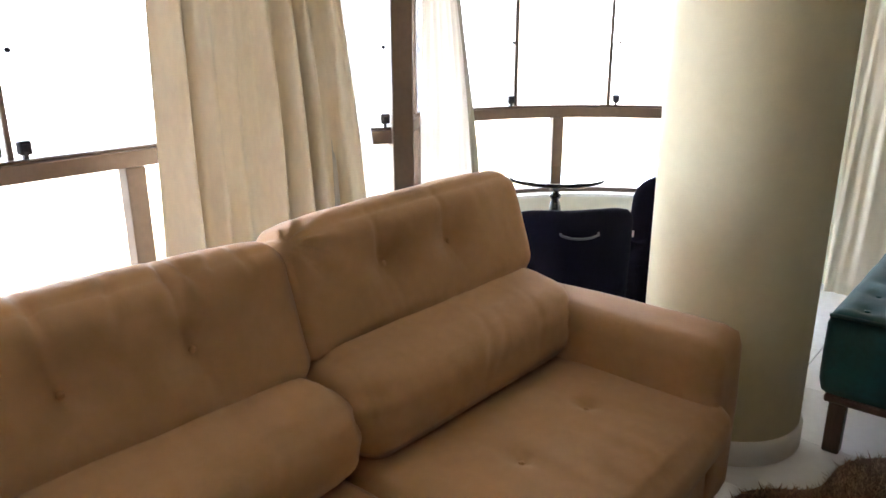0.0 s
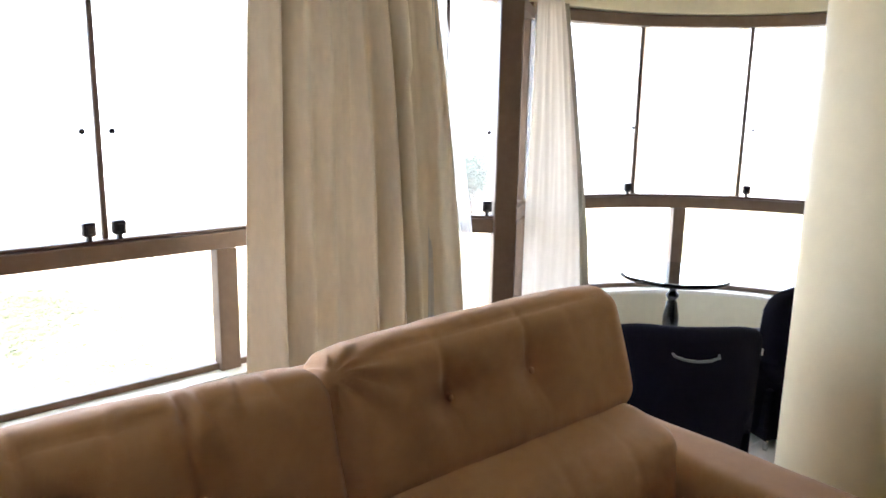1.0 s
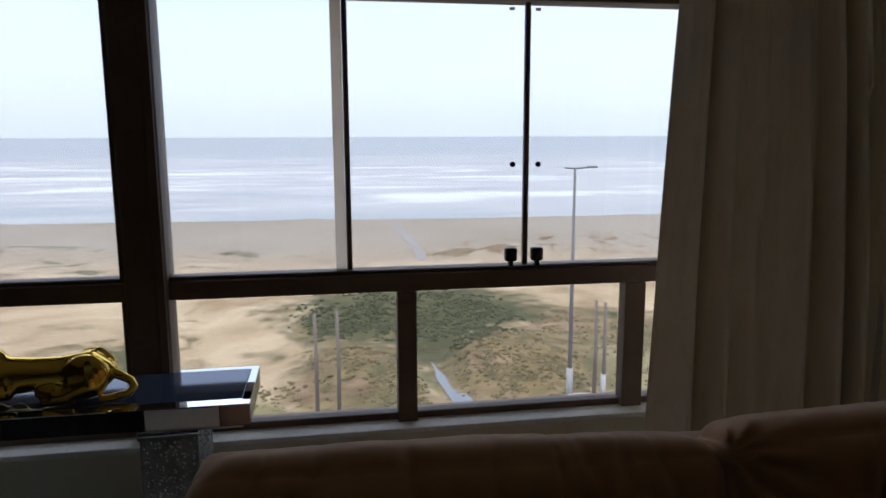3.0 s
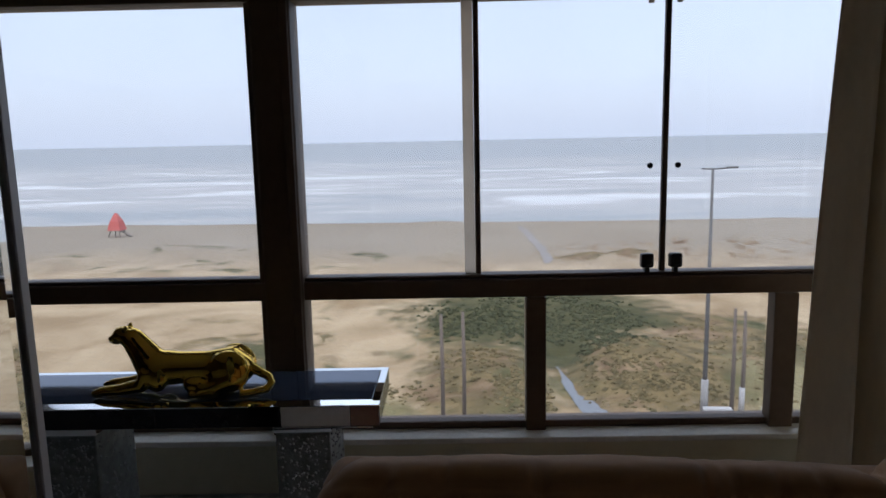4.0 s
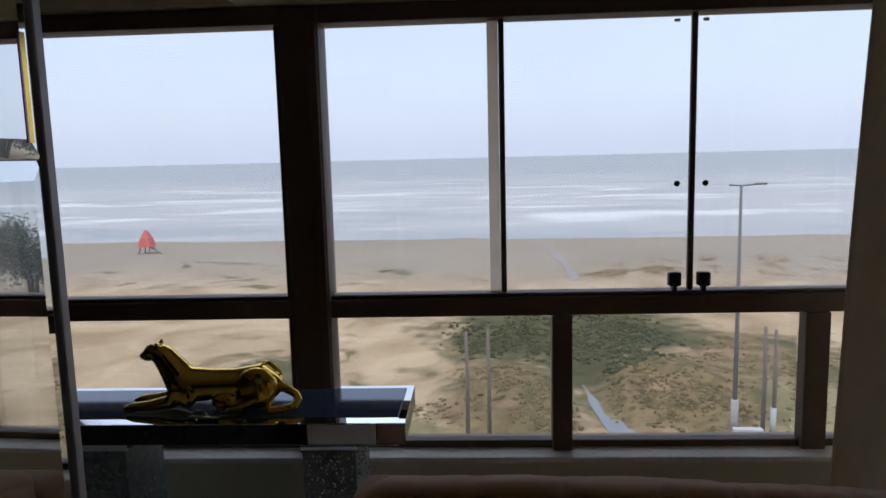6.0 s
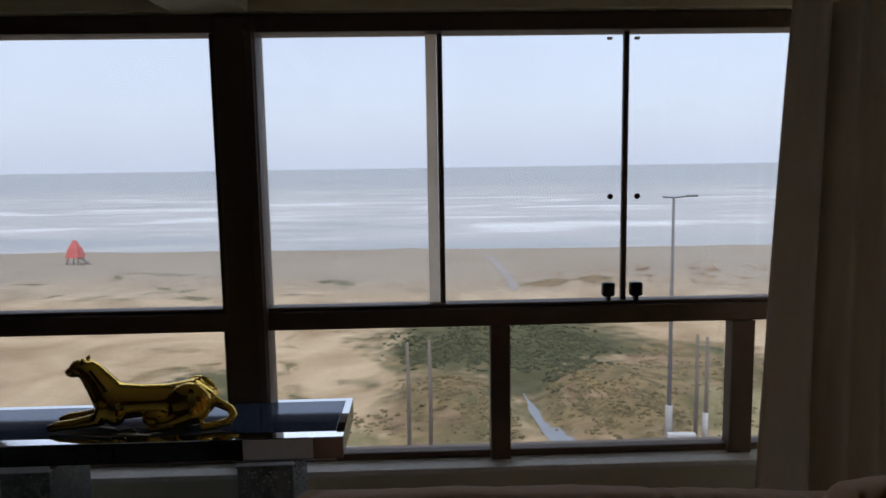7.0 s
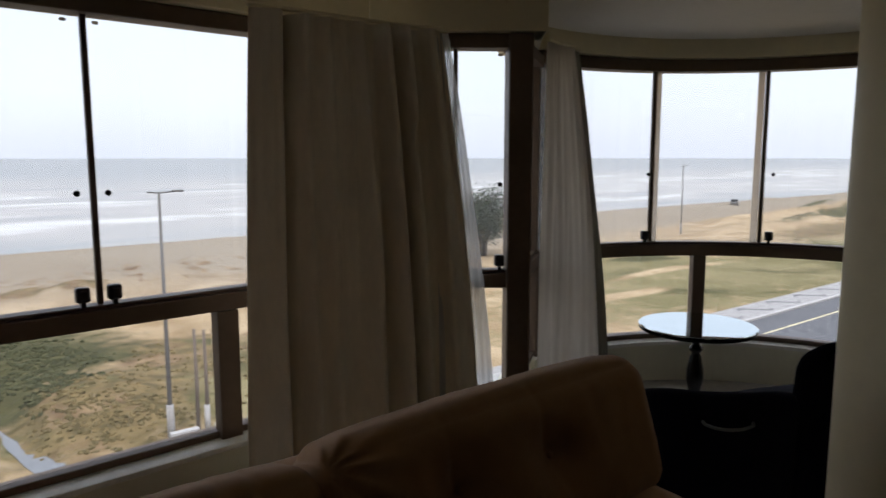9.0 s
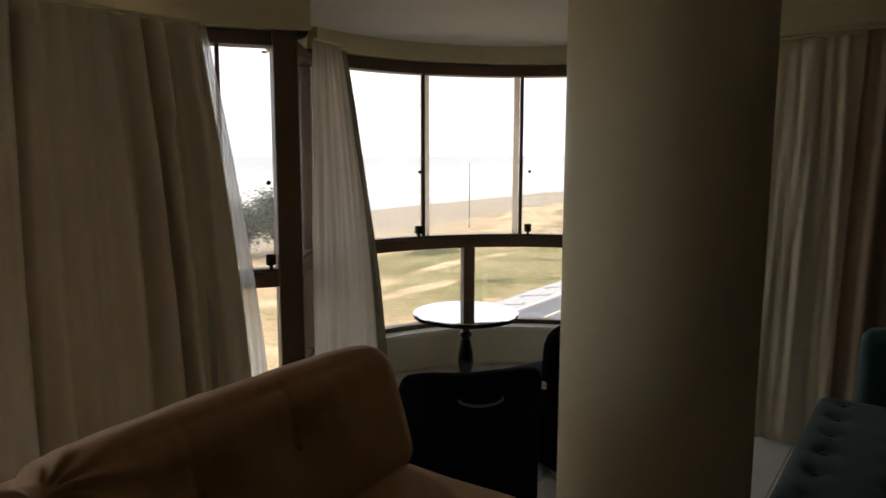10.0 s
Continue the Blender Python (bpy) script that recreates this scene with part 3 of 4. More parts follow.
def tan_sofa():
    s = thing("sofa", "tan suede sofa with button-tufted back cushions beside the column", "sofa", at=(0, 0, 0))
    part("base", box((-0.06, 0.66, -0.05), (2.10, 1.70, 0.27), 0.02, 2), SUEDE, s)
    part("back_frame", box((-0.07, 1.66, -0.05), (2.18, 1.82, 0.962), 0.045, 4), SUEDE, s, "", True)
    for x0, x1 in ((2.055, 2.31), (-0.345, -0.085)):
        bm = pad((x1 - x0, 0.97, 0.66), 0.045, (8, 16, 10), 0.008, (), 0.004, 3 + x0)
        bmesh.ops.transform(bm, matrix=pose((x0 + x1) / 2, 1.14, 0.288), verts=bm.verts)
        part("arm", bm, SUEDE, s, "", True)
    s.matrix_basis = Matrix.Translation((-0.005, -0.0014, 0.109)) @ Matrix.Diagonal((0.93, 0.93, 0.93, 1))
    for k, cx in enumerate((0.518, 1.625)):
        # seat cushion: its buttoned face turned upwards
        seat_b = ((-0.21, -0.06, 0.026, 0.024), (0.185, -0.045, 0.026, 0.024))
        bm = pad((1.10, 0.17, 0.80), 0.06, (44, 6, 34), 0.028, seat_b, 0.005, 11 + k)
        bmesh.ops.transform(bm, matrix=pose(cx - 0.02, 1.015, 0.315, -90), verts=bm.verts)
        seat = part("seat_cushion", bm, SUEDE, s, "", True)
        for dx, dz, *_ in seat_b:
            part("button", lathe([(0.004, 0), (0.010, 0.002), (0.010, 0.005), (0.005, 0.008)], 12, None, pose(cx - 0.02 + dx, 1.015 + dz, 0.400)), SUEDE_DARK, seat, "", True)
        lh = (0.270, 0.320)[k]
        bm = pad((1.105, 0.43, lh), 0.095, (72, 16, 22), 0.030, (), 0.0025, 21 + k, lumbar_folds(k))
        bmesh.ops.transform(bm, matrix=pose(cx, 1.44, 0.385 + lh / 2, -8), verts=bm.verts)
        part("lumbar_cushion", bm, SUEDE, s, "", True)
        head_b = ((-0.215, 0.02, 0.050, 0.058), (0.10, 0.02, 0.050, 0.058)) if k else ((-0.10, 0.0, 0.050, 0.058), (0.215, 0.0, 0.050, 0.058))
        hh = (0.435, 0.425)[k]
        bm = pad((1.135, 0.25, hh), 0.085, (120, 16, 48), 0.022, head_b, 0.003, 31 + k, gathers(k, hh))
        hm = pose(cx, 1.605, (0.792, 0.840)[k], -17, (0, -1.5)[k])
        bmesh.ops.transform(bm, matrix=hm, verts=bm.verts)
        head = part("head_cushion", bm, SUEDE, s, "", True)
        for dx, dz, *_ in head_b:
            part("button", lathe([(0.004, 0), (0.010, 0.002), (0.010, 0.005), (0.005, 0.008)], 12, None, hm @ pose(dx, -0.099, dz, 90)), SUEDE_DARK, head, "", True)
    for x in (0.0, 2.07):
        for y in (0.74, 1.62):
            part("leg", lathe([(0.022, -0.117), (0.028, -0.09), (0.028, -0.045)], 14, None, pose(x, y, 0)), BLACK_WOOD, s)


tan_sofa()


# ---- teal sofa ----
def teal_sofa():
    s = thing("sofa", "teal velvet tufted armless sofa on brown wooden legs", "sofa")
    def tufts(nx, nz, w, h):
        return [(-w / 2 + w * (i + 0.5) / nx, -h / 2 + h * (j + 0.5) / nz, 0.022, 0.022) for i in range(nx) for j in range(nz)]
    bm = pad((1.8, 0.345, 1.24), 0.04, (54, 6, 38), 0.012, tufts(8, 6, 1.8, 1.24), 0.003, 51)
    bmesh.ops.transform(bm, matrix=pose(3.36, -0.40, 0.415) @ pose(0, 0, 0, 0, 0, 90) @ pose(0, 0, 0, -90), verts=bm.verts)
    seat = part("seat", bm, TEAL, s, "", True)
    for dx, dz, *_ in tufts(8, 6, 1.8, 1.24):
        part("button", lathe([(0.004, 0), (0.011, 0.002), (0.011, 0.006), (0.005, 0.009)], 10, None, pose(3.36 - dz, -0.40 + dx, 0.576)), TEAL, seat, "", True)
    part("piping", tube([(2.735, 0.49, 0.575), (2.735, 0.1, 0.58), (2.735, -1.29, 0.575)], 0.008, 8), TEAL, s, "", True)
    bm = pad((1.66, 0.16, 0.50), 0.05, (54, 6, 16), 0.012, tufts(8, 2, 1.66, 0.5), 0.003, 57)
    bmesh.ops.transform(bm, matrix=pose(4.04, -0.48, 0.66) @ pose(0, 0, 0, 0, 0, -90) @ pose(0, 0, 0, -6), verts=bm.verts)
    part("backrest", bm, TEAL, s, "", True)
    part("seat_frame", box((2.75, -1.27, 0.215), (4.08, 0.47, 0.245), 0.006), BROWN_WOOD, s, "brown wooden frame")
    for x in (2.79, 4.02):
        for y in (-1.2, 0.42):
            part("leg", box((x - 0.03, y - 0.03, 0.0), (x + 0.03, y + 0.03, 0.214), 0.005, 1), BROWN_WOOD, s, "square brown wooden leg")


teal_sofa()


# ---- navy chairs and round table ----
def navy_chair(low):
    c = thing("chair", "dark navy velvet chair with a chrome handle on its back", "chair", "chairs round the table")
    bm = pad((0.62, 0.09, 0.75 - low), 0.04, (20, 6, 16), 0.012, (), 0.003, 61, lambda p: Vector((p.x, p.y + 0.10 * (p.x / 0.3) ** 2, p.z - (0.10 if low < 0 else 0.035) * abs(p.x / 0.31) ** 4 * (p.z > 0))))
    bmesh.ops.transform(bm, matrix=pose(0, 0, 0.06 + (0.75 - low) / 2, 4), verts=bm.verts)
    back = part("backrest", bm, NAVY, c, "", True)
    pts = [(-0.092, -0.055, 0.700), (-0.088, -0.078, 0.694), (-0.05, -0.090, 0.684), (0, -0.094, 0.680), (0.05, -0.090, 0.684), (0.088, -0.078, 0.694), (0.092, -0.055, 0.700)]
    part("handle", tube(pts, 0.006, 8), STEEL, back, "curved chrome handle", True)
    bm = pad((0.58, 0.13, 0.56), 0.05, (16, 5, 16), 0.015, (), 0.003, 63)
    bmesh.ops.transform(bm, matrix=pose(0, 0.30, 0.40, -90), verts=bm.verts)
    part("seat", bm, NAVY, c, "", True)
    part("apron", box((-0.29, 0.03, 0.06), (0.29, 0.56, 0.335), 0.01), NAVY, c)
    for x in (-0.24, 0.24):
        for y in (0.06, 0.52):
            part("leg", tube([(x, y, 0.08), (x * 1.06, y, 0.0)], [0.020, 0.012], 10), CHROME, c, "slim chrome leg", True)
    if low < 0:
        part("tag", box((-0.335, 0.07, 0.50), (-0.318, 0.10, 0.535), 0.002), SHEER, back, "small white cloth tag")
    return c


chair = navy_chair(0.02)
chair.matrix_basis = pose(2.775, 1.615, 0, 0, 0, -42)
chair = navy_chair(-0.05)
chair.matrix_basis = pose(3.79, 1.485, 0, 0, 0, -22)


def round_table():
    t = thing("side_table", "round mirror-topped table on a turned black pedestal", "table", at=(4.27, 2.66, 0))
    part("tabletop", lathe([(0.335, 0.598), (0.352, 0.603), (0.355, 0.612), (0.348, 0.620)], 64), BLACK_WOOD, t, "thin black wooden rim", True)
    part("glass_top", lathe([(0.352, 0.622), (0.356, 0.626), (0.356, 0.631), (0.350, 0.634)], 64), TABLE_MIRROR, t, "bevelled round mirror top")
    prof = [(0.03, 0.06), (0.05, 0.09), (0.032, 0.13), (0.026, 0.17), (0.040, 0.22), (0.052, 0.28), (0.050, 0.34), (0.034, 0.43), (0.026, 0.45), (0.040, 0.47), (0.042, 0.485), (0.026, 0.50), (0.022, 0.52), (0.038, 0.54), (0.045, 0.555), (0.045, 0.597)]
    part("pedestal", lathe(prof, 24), BLACK_WOOD, t, "", True)
    part("collar", lathe([(0.058, 0.575), (0.060, 0.580), (0.060, 0.592), (0.056, 0.597)], 24), CHROME, t, "narrow chrome collar", True)
    for k in range(3):
        a = radians(120 * k + 20)
        ca, sa = math.cos(a), math.sin(a)
        part("foot", tube([(0.02 * ca, 0.02 * sa, 0.12), (0.12 * ca, 0.12 * sa, 0.10), (0.20 * ca, 0.20 * sa, 0.03), (0.25 * ca, 0.25 * sa, 0.015)], [0.024, 0.020, 0.016, 0.015], 10), BLACK_WOOD, t, "", True)


round_table()


# ---- mirrored console ----
def console():
    c = thing("console_table", "mirrored console table with crystal-filled legs at the window", "console table")
    x0, x1, y0, y1, zt = -1.62, -0.145, 2.66, 3.06, 0.74
    part("top_mirror", box((x0 + 0.03, y0 + 0.044, zt - 0.01), (x1 - 0.03, y1 - 0.035, zt), 0.001), SMOKE, c, "smoked mirror inset")
    for lo, hi in (((x0, y0), (x1, y0 + 0.042)), ((x0, y1 - 0.032), (x1, y1)), ((x1 - 0.027, y0 + 0.033), (x1, y1 - 0.033)), ((x0, y0 + 0.033), (x0 + 0.027, y1 - 0.033))):
        bm = box((*lo, zt - 0.01), (*hi, zt - 0.002), 0)
        for v in bm.verts:   # the bevel falls towards the outer rim
            if v.co.z > zt - 0.005 and abs(v.co.y - y0) < 1e-4:
                v.co.z -= 0.0045
        part("top_bevel", bm, MIRROR, c, "silver mirror edge strip")
    part("core", box((x0 + 0.006, y0 + 0.008, zt - 0.085), (x1 - 0.006, y1 - 0.008, zt - 0.012), 0.001), BLACK_WOOD, c)
    cuts = [x0, -0.95, -0.50, -0.25, x1]
    # third panel: mirror whose pale reflection is painted as its colour
    for i, (a, b) in enumerate(zip(cuts, cuts[1:])):
        part("front_mirror", box((a + 0.001, y0, zt - 0.085), (b - 0.001, y0 + 0.006, zt - 0.012), 0.002), (BLACK_GLASS, BLACK_GLASS, PALE_REFLECTION, ROSE)[i], c, "shiny facing panel")
    part("side_mirror", box((x1 - 0.005, y0 + 0.008, zt - 0.085), (x1, y1 - 0.002, zt - 0.012), 0.001), SMOKE, c, "mirror facing panel")
    part("trim", box((-0.53, y0 - 0.004, zt - 0.092), (-0.17, y0 + 0.01, zt - 0.086), 0.001), CHROME, c, "thin bright trim strip")
    for a in (-1.40, -0.535):
        b = a + 0.20
        leg = part("leg", box((a, y0 + 0.05, 0.03), (b, y1 - 0.05, zt - 0.13), 0.003), LEG_GLASS, c, "silvered glass box leg with crystal beads")
        part("cap", box((a - 0.006, y0 + 0.045, zt - 0.129), (b + 0.006, y1 - 0.045, zt - 0.087), 0.003), MIRROR, leg, "mirror band")
        part("foot_band", box((a - 0.006, y0 + 0.045, 0.0), (b + 0.006, y1 - 0.045, 0.03), 0.003), MIRROR, leg)
        rnd = random.Random(int(a * -100))
        beads = bmesh.new()
        for q in range(420):
            if q % 3:
                px, py, pz = a + 0.012 + rnd.random() * (b - a - 0.024), y0 + 0.049, 0.06 + rnd.random() * 0.54
            else:
                px, py, pz = b + 0.001, y0 + 0.06 + rnd.random() * (y1 - y0 - 0.12), 0.06 + rnd.random() * 0.54
            bmesh.ops.create_icosphere(beads, subdivisions=1, radius=0.0025 + 0.0045 * rnd.random(), matrix=Matrix.Translation((px, py, pz)))
        ob = part("crystal", beads, CRYSTAL, leg, "clear crystal beads")
        tagged(ob, kind="stuff")
    c.matrix_basis = CONSOLE_TURN


CONSOLE_TURN = pose(-0.145, 2.632, 0, 0, 0, 4.2) @ pose(0.145, -2.66, 0)
console()


def gold_statue():
    bm = bmesh.new()
    def ball(x, y, z, rx, ry, rz):
        bmesh.ops.create_uvsphere(bm, u_segments=16, v_segments=10, radius=1, matrix=Matrix.Translation((x, y, z)) @ Matrix.Diagonal((rx, ry, rz, 1)))
    tube([(-0.15, 0, 0.085), (-0.12, 0, 0.098), (-0.02, 0, 0.098), (0.08, 0, 0.100), (0.17, 0, 0.108), (0.23, 0, 0.08)], [0.05, 0.072, 0.062, 0.060, 0.070, 0.045], 18, bm)
    tube([(-0.13, 0, 0.11), (-0.165, 0, 0.165), (-0.200, 0, 0.215), (-0.215, 0, 0.228)], [0.066, 0.052, 0.042, 0.036], 16, bm)
    ball(-0.230, 0, 0.226, 0.041, 0.035, 0.034)
    ball(-0.263, 0, 0.212, 0.026, 0.022, 0.019)
    ball(-0.257, 0, 0.200, 0.020, 0.016, 0.011)
    for s in (-1, 1):
        ball(-0.212, 0.024 * s, 0.258, 0.009, 0.008, 0.013)
        tube([(-0.13, 0.042 * s, 0.10), (-0.16, 0.045 * s, 0.045), (-0.24, 0.045 * s, 0.030), (-0.315, 0.045 * s, 0.024)], [0.036, 0.028, 0.021, 0.018], 12, bm)
        ball(-0.322, 0.045 * s, 0.018, 0.028, 0.019, 0.017)
        ball(0.170, 0.048 * s, 0.095, 0.078, 0.036, 0.080)
        ball(0.05, 0.05 * s, 0.045, 0.055, 0.026, 0.030)
        ball(-0.10, 0.05 * s, 0.075, 0.045, 0.026, 0.055)
        tube([(0.19, 0.055 * s, 0.075), (0.10, 0.06 * s, 0.035), (0.06, 0.062 * s, 0.03)], [0.036, 0.026, 0.020], 12, bm)
        tube([(0.06, 0.062 * s, 0.028), (0.13, 0.064 * s, 0.020), (0.02, 0.066 * s, 0.016)], [0.018, 0.017, 0.015], 12, bm)
    tube([(0.225, 0, 0.10), (0.27, 0.0, 0.075), (0.305, -0.01, 0.06), (0.320, -0.03, 0.042), (0.305, -0.05, 0.025), (0.26, -0.06, 0.018), (0.21, -0.075, 0.016)], [0.022, 0.018, 0.016, 0.016, 0.016, 0.015, 0.014], 12, bm)
    ob = mesh_object("statue", bm, GOLD, True)
    r = ob.modifiers.new("blend", "REMESH")
    r.mode, r.voxel_size, r.use_smooth_shade = "VOXEL", 0.0065, True
    sm = ob.modifiers.new("soft", "SMOOTH")
    sm.factor, sm.iterations = 0.5, 4
    ob.matrix_basis = CONSOLE_TURN @ pose(-0.873, 2.80, 0.7405)
    return tagged(ob, "polished gold statue of a reclining big cat on the console", "statue")


gold_statue()


# ---- mirrored cabinet beside the sofa ----
def mirror_cabinet():
    c = thing("mirror_cabinet", "tall cabinet with shiny silver mirror doors beside the sofa", "cabinet")
    X, y0, y1 = -0.375, 0.25, 1.188
    part("carcass", box((-0.95, y0, 0.0), (X - 0.008, y1, 2.30), 0.004), BLACK_WOOD, c)
    # stands for the mirror's bevel; its grey reflection is painted on
    part("edge_strip", box((X - 0.02, y1 + 0.001, 0.0), (X + 0.002, y1 + 0.021, 2.30), 0.002), EDGE, c, "edge strip with the bevel's grey reflection as its colour")
    def bevel_panel(z0, z1, w=0.027):
        bm = bmesh.new()
        outer = [(y0 + 0.003, z0), (y1, z0), (y1, z1), (y0 + 0.003, z1)]
        inner = [(y0 + w, z0 + w), (y1 - w, z0 + w), (y1 - w, z1 - w), (y0 + w, z1 - w)]
        rings = [[bm.verts.new((x, y, z)) for y, z in q] for x, q in ((X - 0.007, outer), (X - 0.004, outer), (X, inner))]
        for a, b in zip(rings, rings[1:]):
            for k in range(4):
                bm.faces.new((a[k], a[(k + 1) % 4], b[(k + 1) % 4], b[k]))
        bm.faces.new(rings[2])
        bm.faces.new(rings[0][::-1])
        part("mirror_panel", bm, MIRROR, c, "bevelled silver mirror panel")
    for z0, z1 in ((0.02, 1.679), (1.681, 2.29)):
        bevel_panel(z0, z1)
    # added strips whose colour stands in for light split by the bevel
    for a, b, mat, label in ((1.1595, 1.1700, AMBER, "amber band of split light along the bevel"), (1.1560, 1.1592, VIOLET, "violet rim of the band of split light")):
        part("bevel_band", box((X - 0.003, a, 1.703), (X + 0.0012, b, 1.850), 0.0004), mat, c, label)


mirror_cabinet()
bpy.data.objects["mirror_cabinet"].matrix_basis = pose(-0.375, 1.188, 0, 0, 0, 2) @ pose(0.375, -1.188, 0)


# ---- rug ----
def rug():
    r = thing("rug", "brown shaggy hide rug lying on the tiles", "rug")
    def edge(a):
        return 1.0 + 0.10 * math.sin(3 * a + 1) + 0.06 * math.sin(5 * a) + 0.03 * math.sin(11 * a)
    bm = bmesh.new()
    n = 72
    lo = [bm.verts.new((2.10 + 0.80 * edge(2 * math.pi * k / n) * math.cos(2 * math.pi * k / n), -0.20 + 0.84 * edge(2 * math.pi * k / n) * math.sin(2 * math.pi * k / n), 0.001)) for k in range(n)]
    hi = [bm.verts.new((v.co.x, v.co.y, 0.010)) for v in lo]
    for k in range(n):
        bm.faces.new((lo[k], lo[(k + 1) % n], hi[(k + 1) % n], hi[k]))
    bm.faces.new(hi)
    bm.faces.new(lo[::-1])
    part("hide", bm, FUR, r)
    rnd = random.Random(4)
    vs, fs = [], []
    for q in range(42000):
        a, d = rnd.random() * 2 * math.pi, math.sqrt(rnd.random())
        x, y = 2.10 + 0.80 * edge(a) * d * math.cos(a), -0.20 + 0.84 * edge(a) * d * math.sin(a)
        t = rnd.random() * 2 * math.pi
        lean = 0.030 * rnd.random() + 0.008
        h = 0.008 + 0.014 * rnd.random()
        wx, wy = 0.0028 * math.cos(t + 1.57), 0.0028 * math.sin(t + 1.57)
        i = len(vs)
        vs += [(x - wx, y - wy, 0.008), (x + wx, y + wy, 0.008), (x + lean * math.cos(t), y + lean * math.sin(t), 0.008 + h)]
        fs.append((i, i + 1, i + 2))
    me = bpy.data.meshes.new("pile")
    me.from_pydata(vs, [], fs)
    me.materials.append(FUR_PILE)
    pile = new("pile", me)
    pile.parent = r
    tagged(pile, "long brown fur pile", kind="stuff")


def island_material(name, lo, hi, rough=0.85):
    m = material(name, lo, rough)
    m.node_tree.nodes["Principled BSDF"].inputs["Specular IOR Level"].default_value = 0.1
    n, l = m.node_tree.nodes, m.node_tree.links
    g, r = n.new("ShaderNodeNewGeometry"), n.new("ShaderNodeValToRGB")
    r.color_ramp.elements[0].color, r.color_ramp.elements[1].color = (*lo, 1), (*hi, 1)
    l.new(g.outputs["Random Per Island"], r.inputs[0])
    l.new(r.outputs[0], n["Principled BSDF"].inputs["Base Color"])
    return m


FUR_PILE = island_material("brown_fur_pile", (0.10, 0.058, 0.034), (0.38, 0.24, 0.15))
rug()


# ---- outdoors ----
GZ = -9.4
def ground_material():
    m = bpy.data.materials.new("dune_ground")
    m.use_nodes = True
    n, l = m.node_tree.nodes, m.node_tree.links
    b = n["Principled BSDF"]
    b.inputs["Roughness"].default_value = 0.95
    b.inputs["Specular IOR Level"].default_value = 0.15
    tc = n.new("ShaderNodeTexCoord")
    sep = n.new("ShaderNodeSeparateXYZ")
    l.new(tc.outputs["Object"], sep.inputs[0])

    def tex(scale, detail=5, dist=0.0):
        t = n.new("ShaderNodeTexNoise")
        t.inputs["Scale"].default_value, t.inputs["Detail"].default_value, t.inputs["Distortion"].default_value = scale, detail, dist
        l.new(tc.outputs["Object"], t.inputs["Vector"])
        return t.outputs["Fac"]

    def math_node(op, a, b2, c=None):
        q = n.new("ShaderNodeMath")
        q.operation = op
        for i, v in enumerate((a, b2, c)):
            if v is None:
                continue
            if isinstance(v, (int, float)):
                q.inputs[i].default_value = v
            else:
                l.new(v, q.inputs[i])
        return q.outputs[0]

    def blob(cx, cy, rx, ry, rough=1.9):
        """1 inside an uneven ellipse of the plan, falling to 0 at its rim."""
        u = math_node("DIVIDE", math_node("SUBTRACT", sep.outputs[0], cx), rx)
        v = math_node("DIVIDE", math_node("SUBTRACT", sep.outputs[1], cy), ry)
        d = math_node("ADD", math_node("MULTIPLY", u, u), math_node("MULTIPLY", v, v))
        d = math_node("ADD", d, math_node("MULTIPLY", math_node("SUBTRACT", tex(0.16, 6), 0.5), rough))
        d = math_node("ADD", d, math_node("MULTIPLY", math_node("SUBTRACT", tex(1.0, 6, 0.5), 0.5), 1.5 * rough))
        q = n.new("ShaderNodeMapRange")
        q.inputs[1].default_value, q.inputs[2].default_value, q.inputs[3].default_value, q.inputs[4].default_value = 0.55, 1.45, 1.0, 0.0
        l.new(d, q.inputs[0])
        return q.outputs[0]

    def ramp(fac, lo, hi, p0=0.3, p1=0.7):
        r = n.new("ShaderNodeValToRGB")
        r.color_ramp.elements[0].color, r.color_ramp.elements[1].color = (lo[0] * 0.58, lo[1] * 0.565, lo[2] * 0.51, 1), (hi[0] * 0.58, hi[1] * 0.565, hi[2] * 0.51, 1)
        r.color_ramp.elements[0].position, r.color_ramp.elements[1].position = p0, p1
        l.new(fac, r.inputs[0])
        return r.outputs[0]

    def mix(fac, a, c):
        x = n.new("ShaderNodeMix")
        x.data_type = "RGBA"
        l.new(fac, x.inputs[0])
        l.new(a, x.inputs[6])
        l.new(c, x.inputs[7])
        return x.outputs[2]

    sand = ramp(tex(0.14, 9, 1.4), (0.38, 0.265, 0.155), (0.62, 0.475, 0.315), 0.35, 0.65)
    dry = ramp(tex(0.9, 10, 0.6), (0.085, 0.070, 0.030), (0.30, 0.215, 0.105), 0.30, 0.68)
    bare = ramp(tex(1.3, 8), (0.17, 0.105, 0.058), (0.36, 0.25, 0.15), 0.35, 0.65)
    moss = ramp(tex(0.7, 9), (0.075, 0.075, 0.028), (0.16, 0.145, 0.060), 0.3, 0.7)
    green = ramp(tex(0.5, 9), (0.056, 0.058, 0.022), (0.135, 0.122, 0.052), 0.3, 0.7)
    lawn = ramp(tex(0.12, 8), (0.19, 0.17, 0.075), (0.36, 0.30, 0.17))
    wet = ramp(tex(0.05, 6), (0.325, 0.265, 0.205), (0.40, 0.34, 0.275))
    c = sand
    shore = n.new("ShaderNodeMapRange")
    shore.inputs[1].default_value, shore.inputs[2].default_value = 60, 74
    l.new(math_node("ADD", sep.outputs[1], math_node("MULTIPLY", tex(0.03, 4), 10)), shore.inputs[0])
    c = mix(shore.outputs[0], c, wet)
    def patchy(scale, p0, p1):
        """Loose patches with uneven rims."""
        q = n.new("ShaderNodeMapRange")
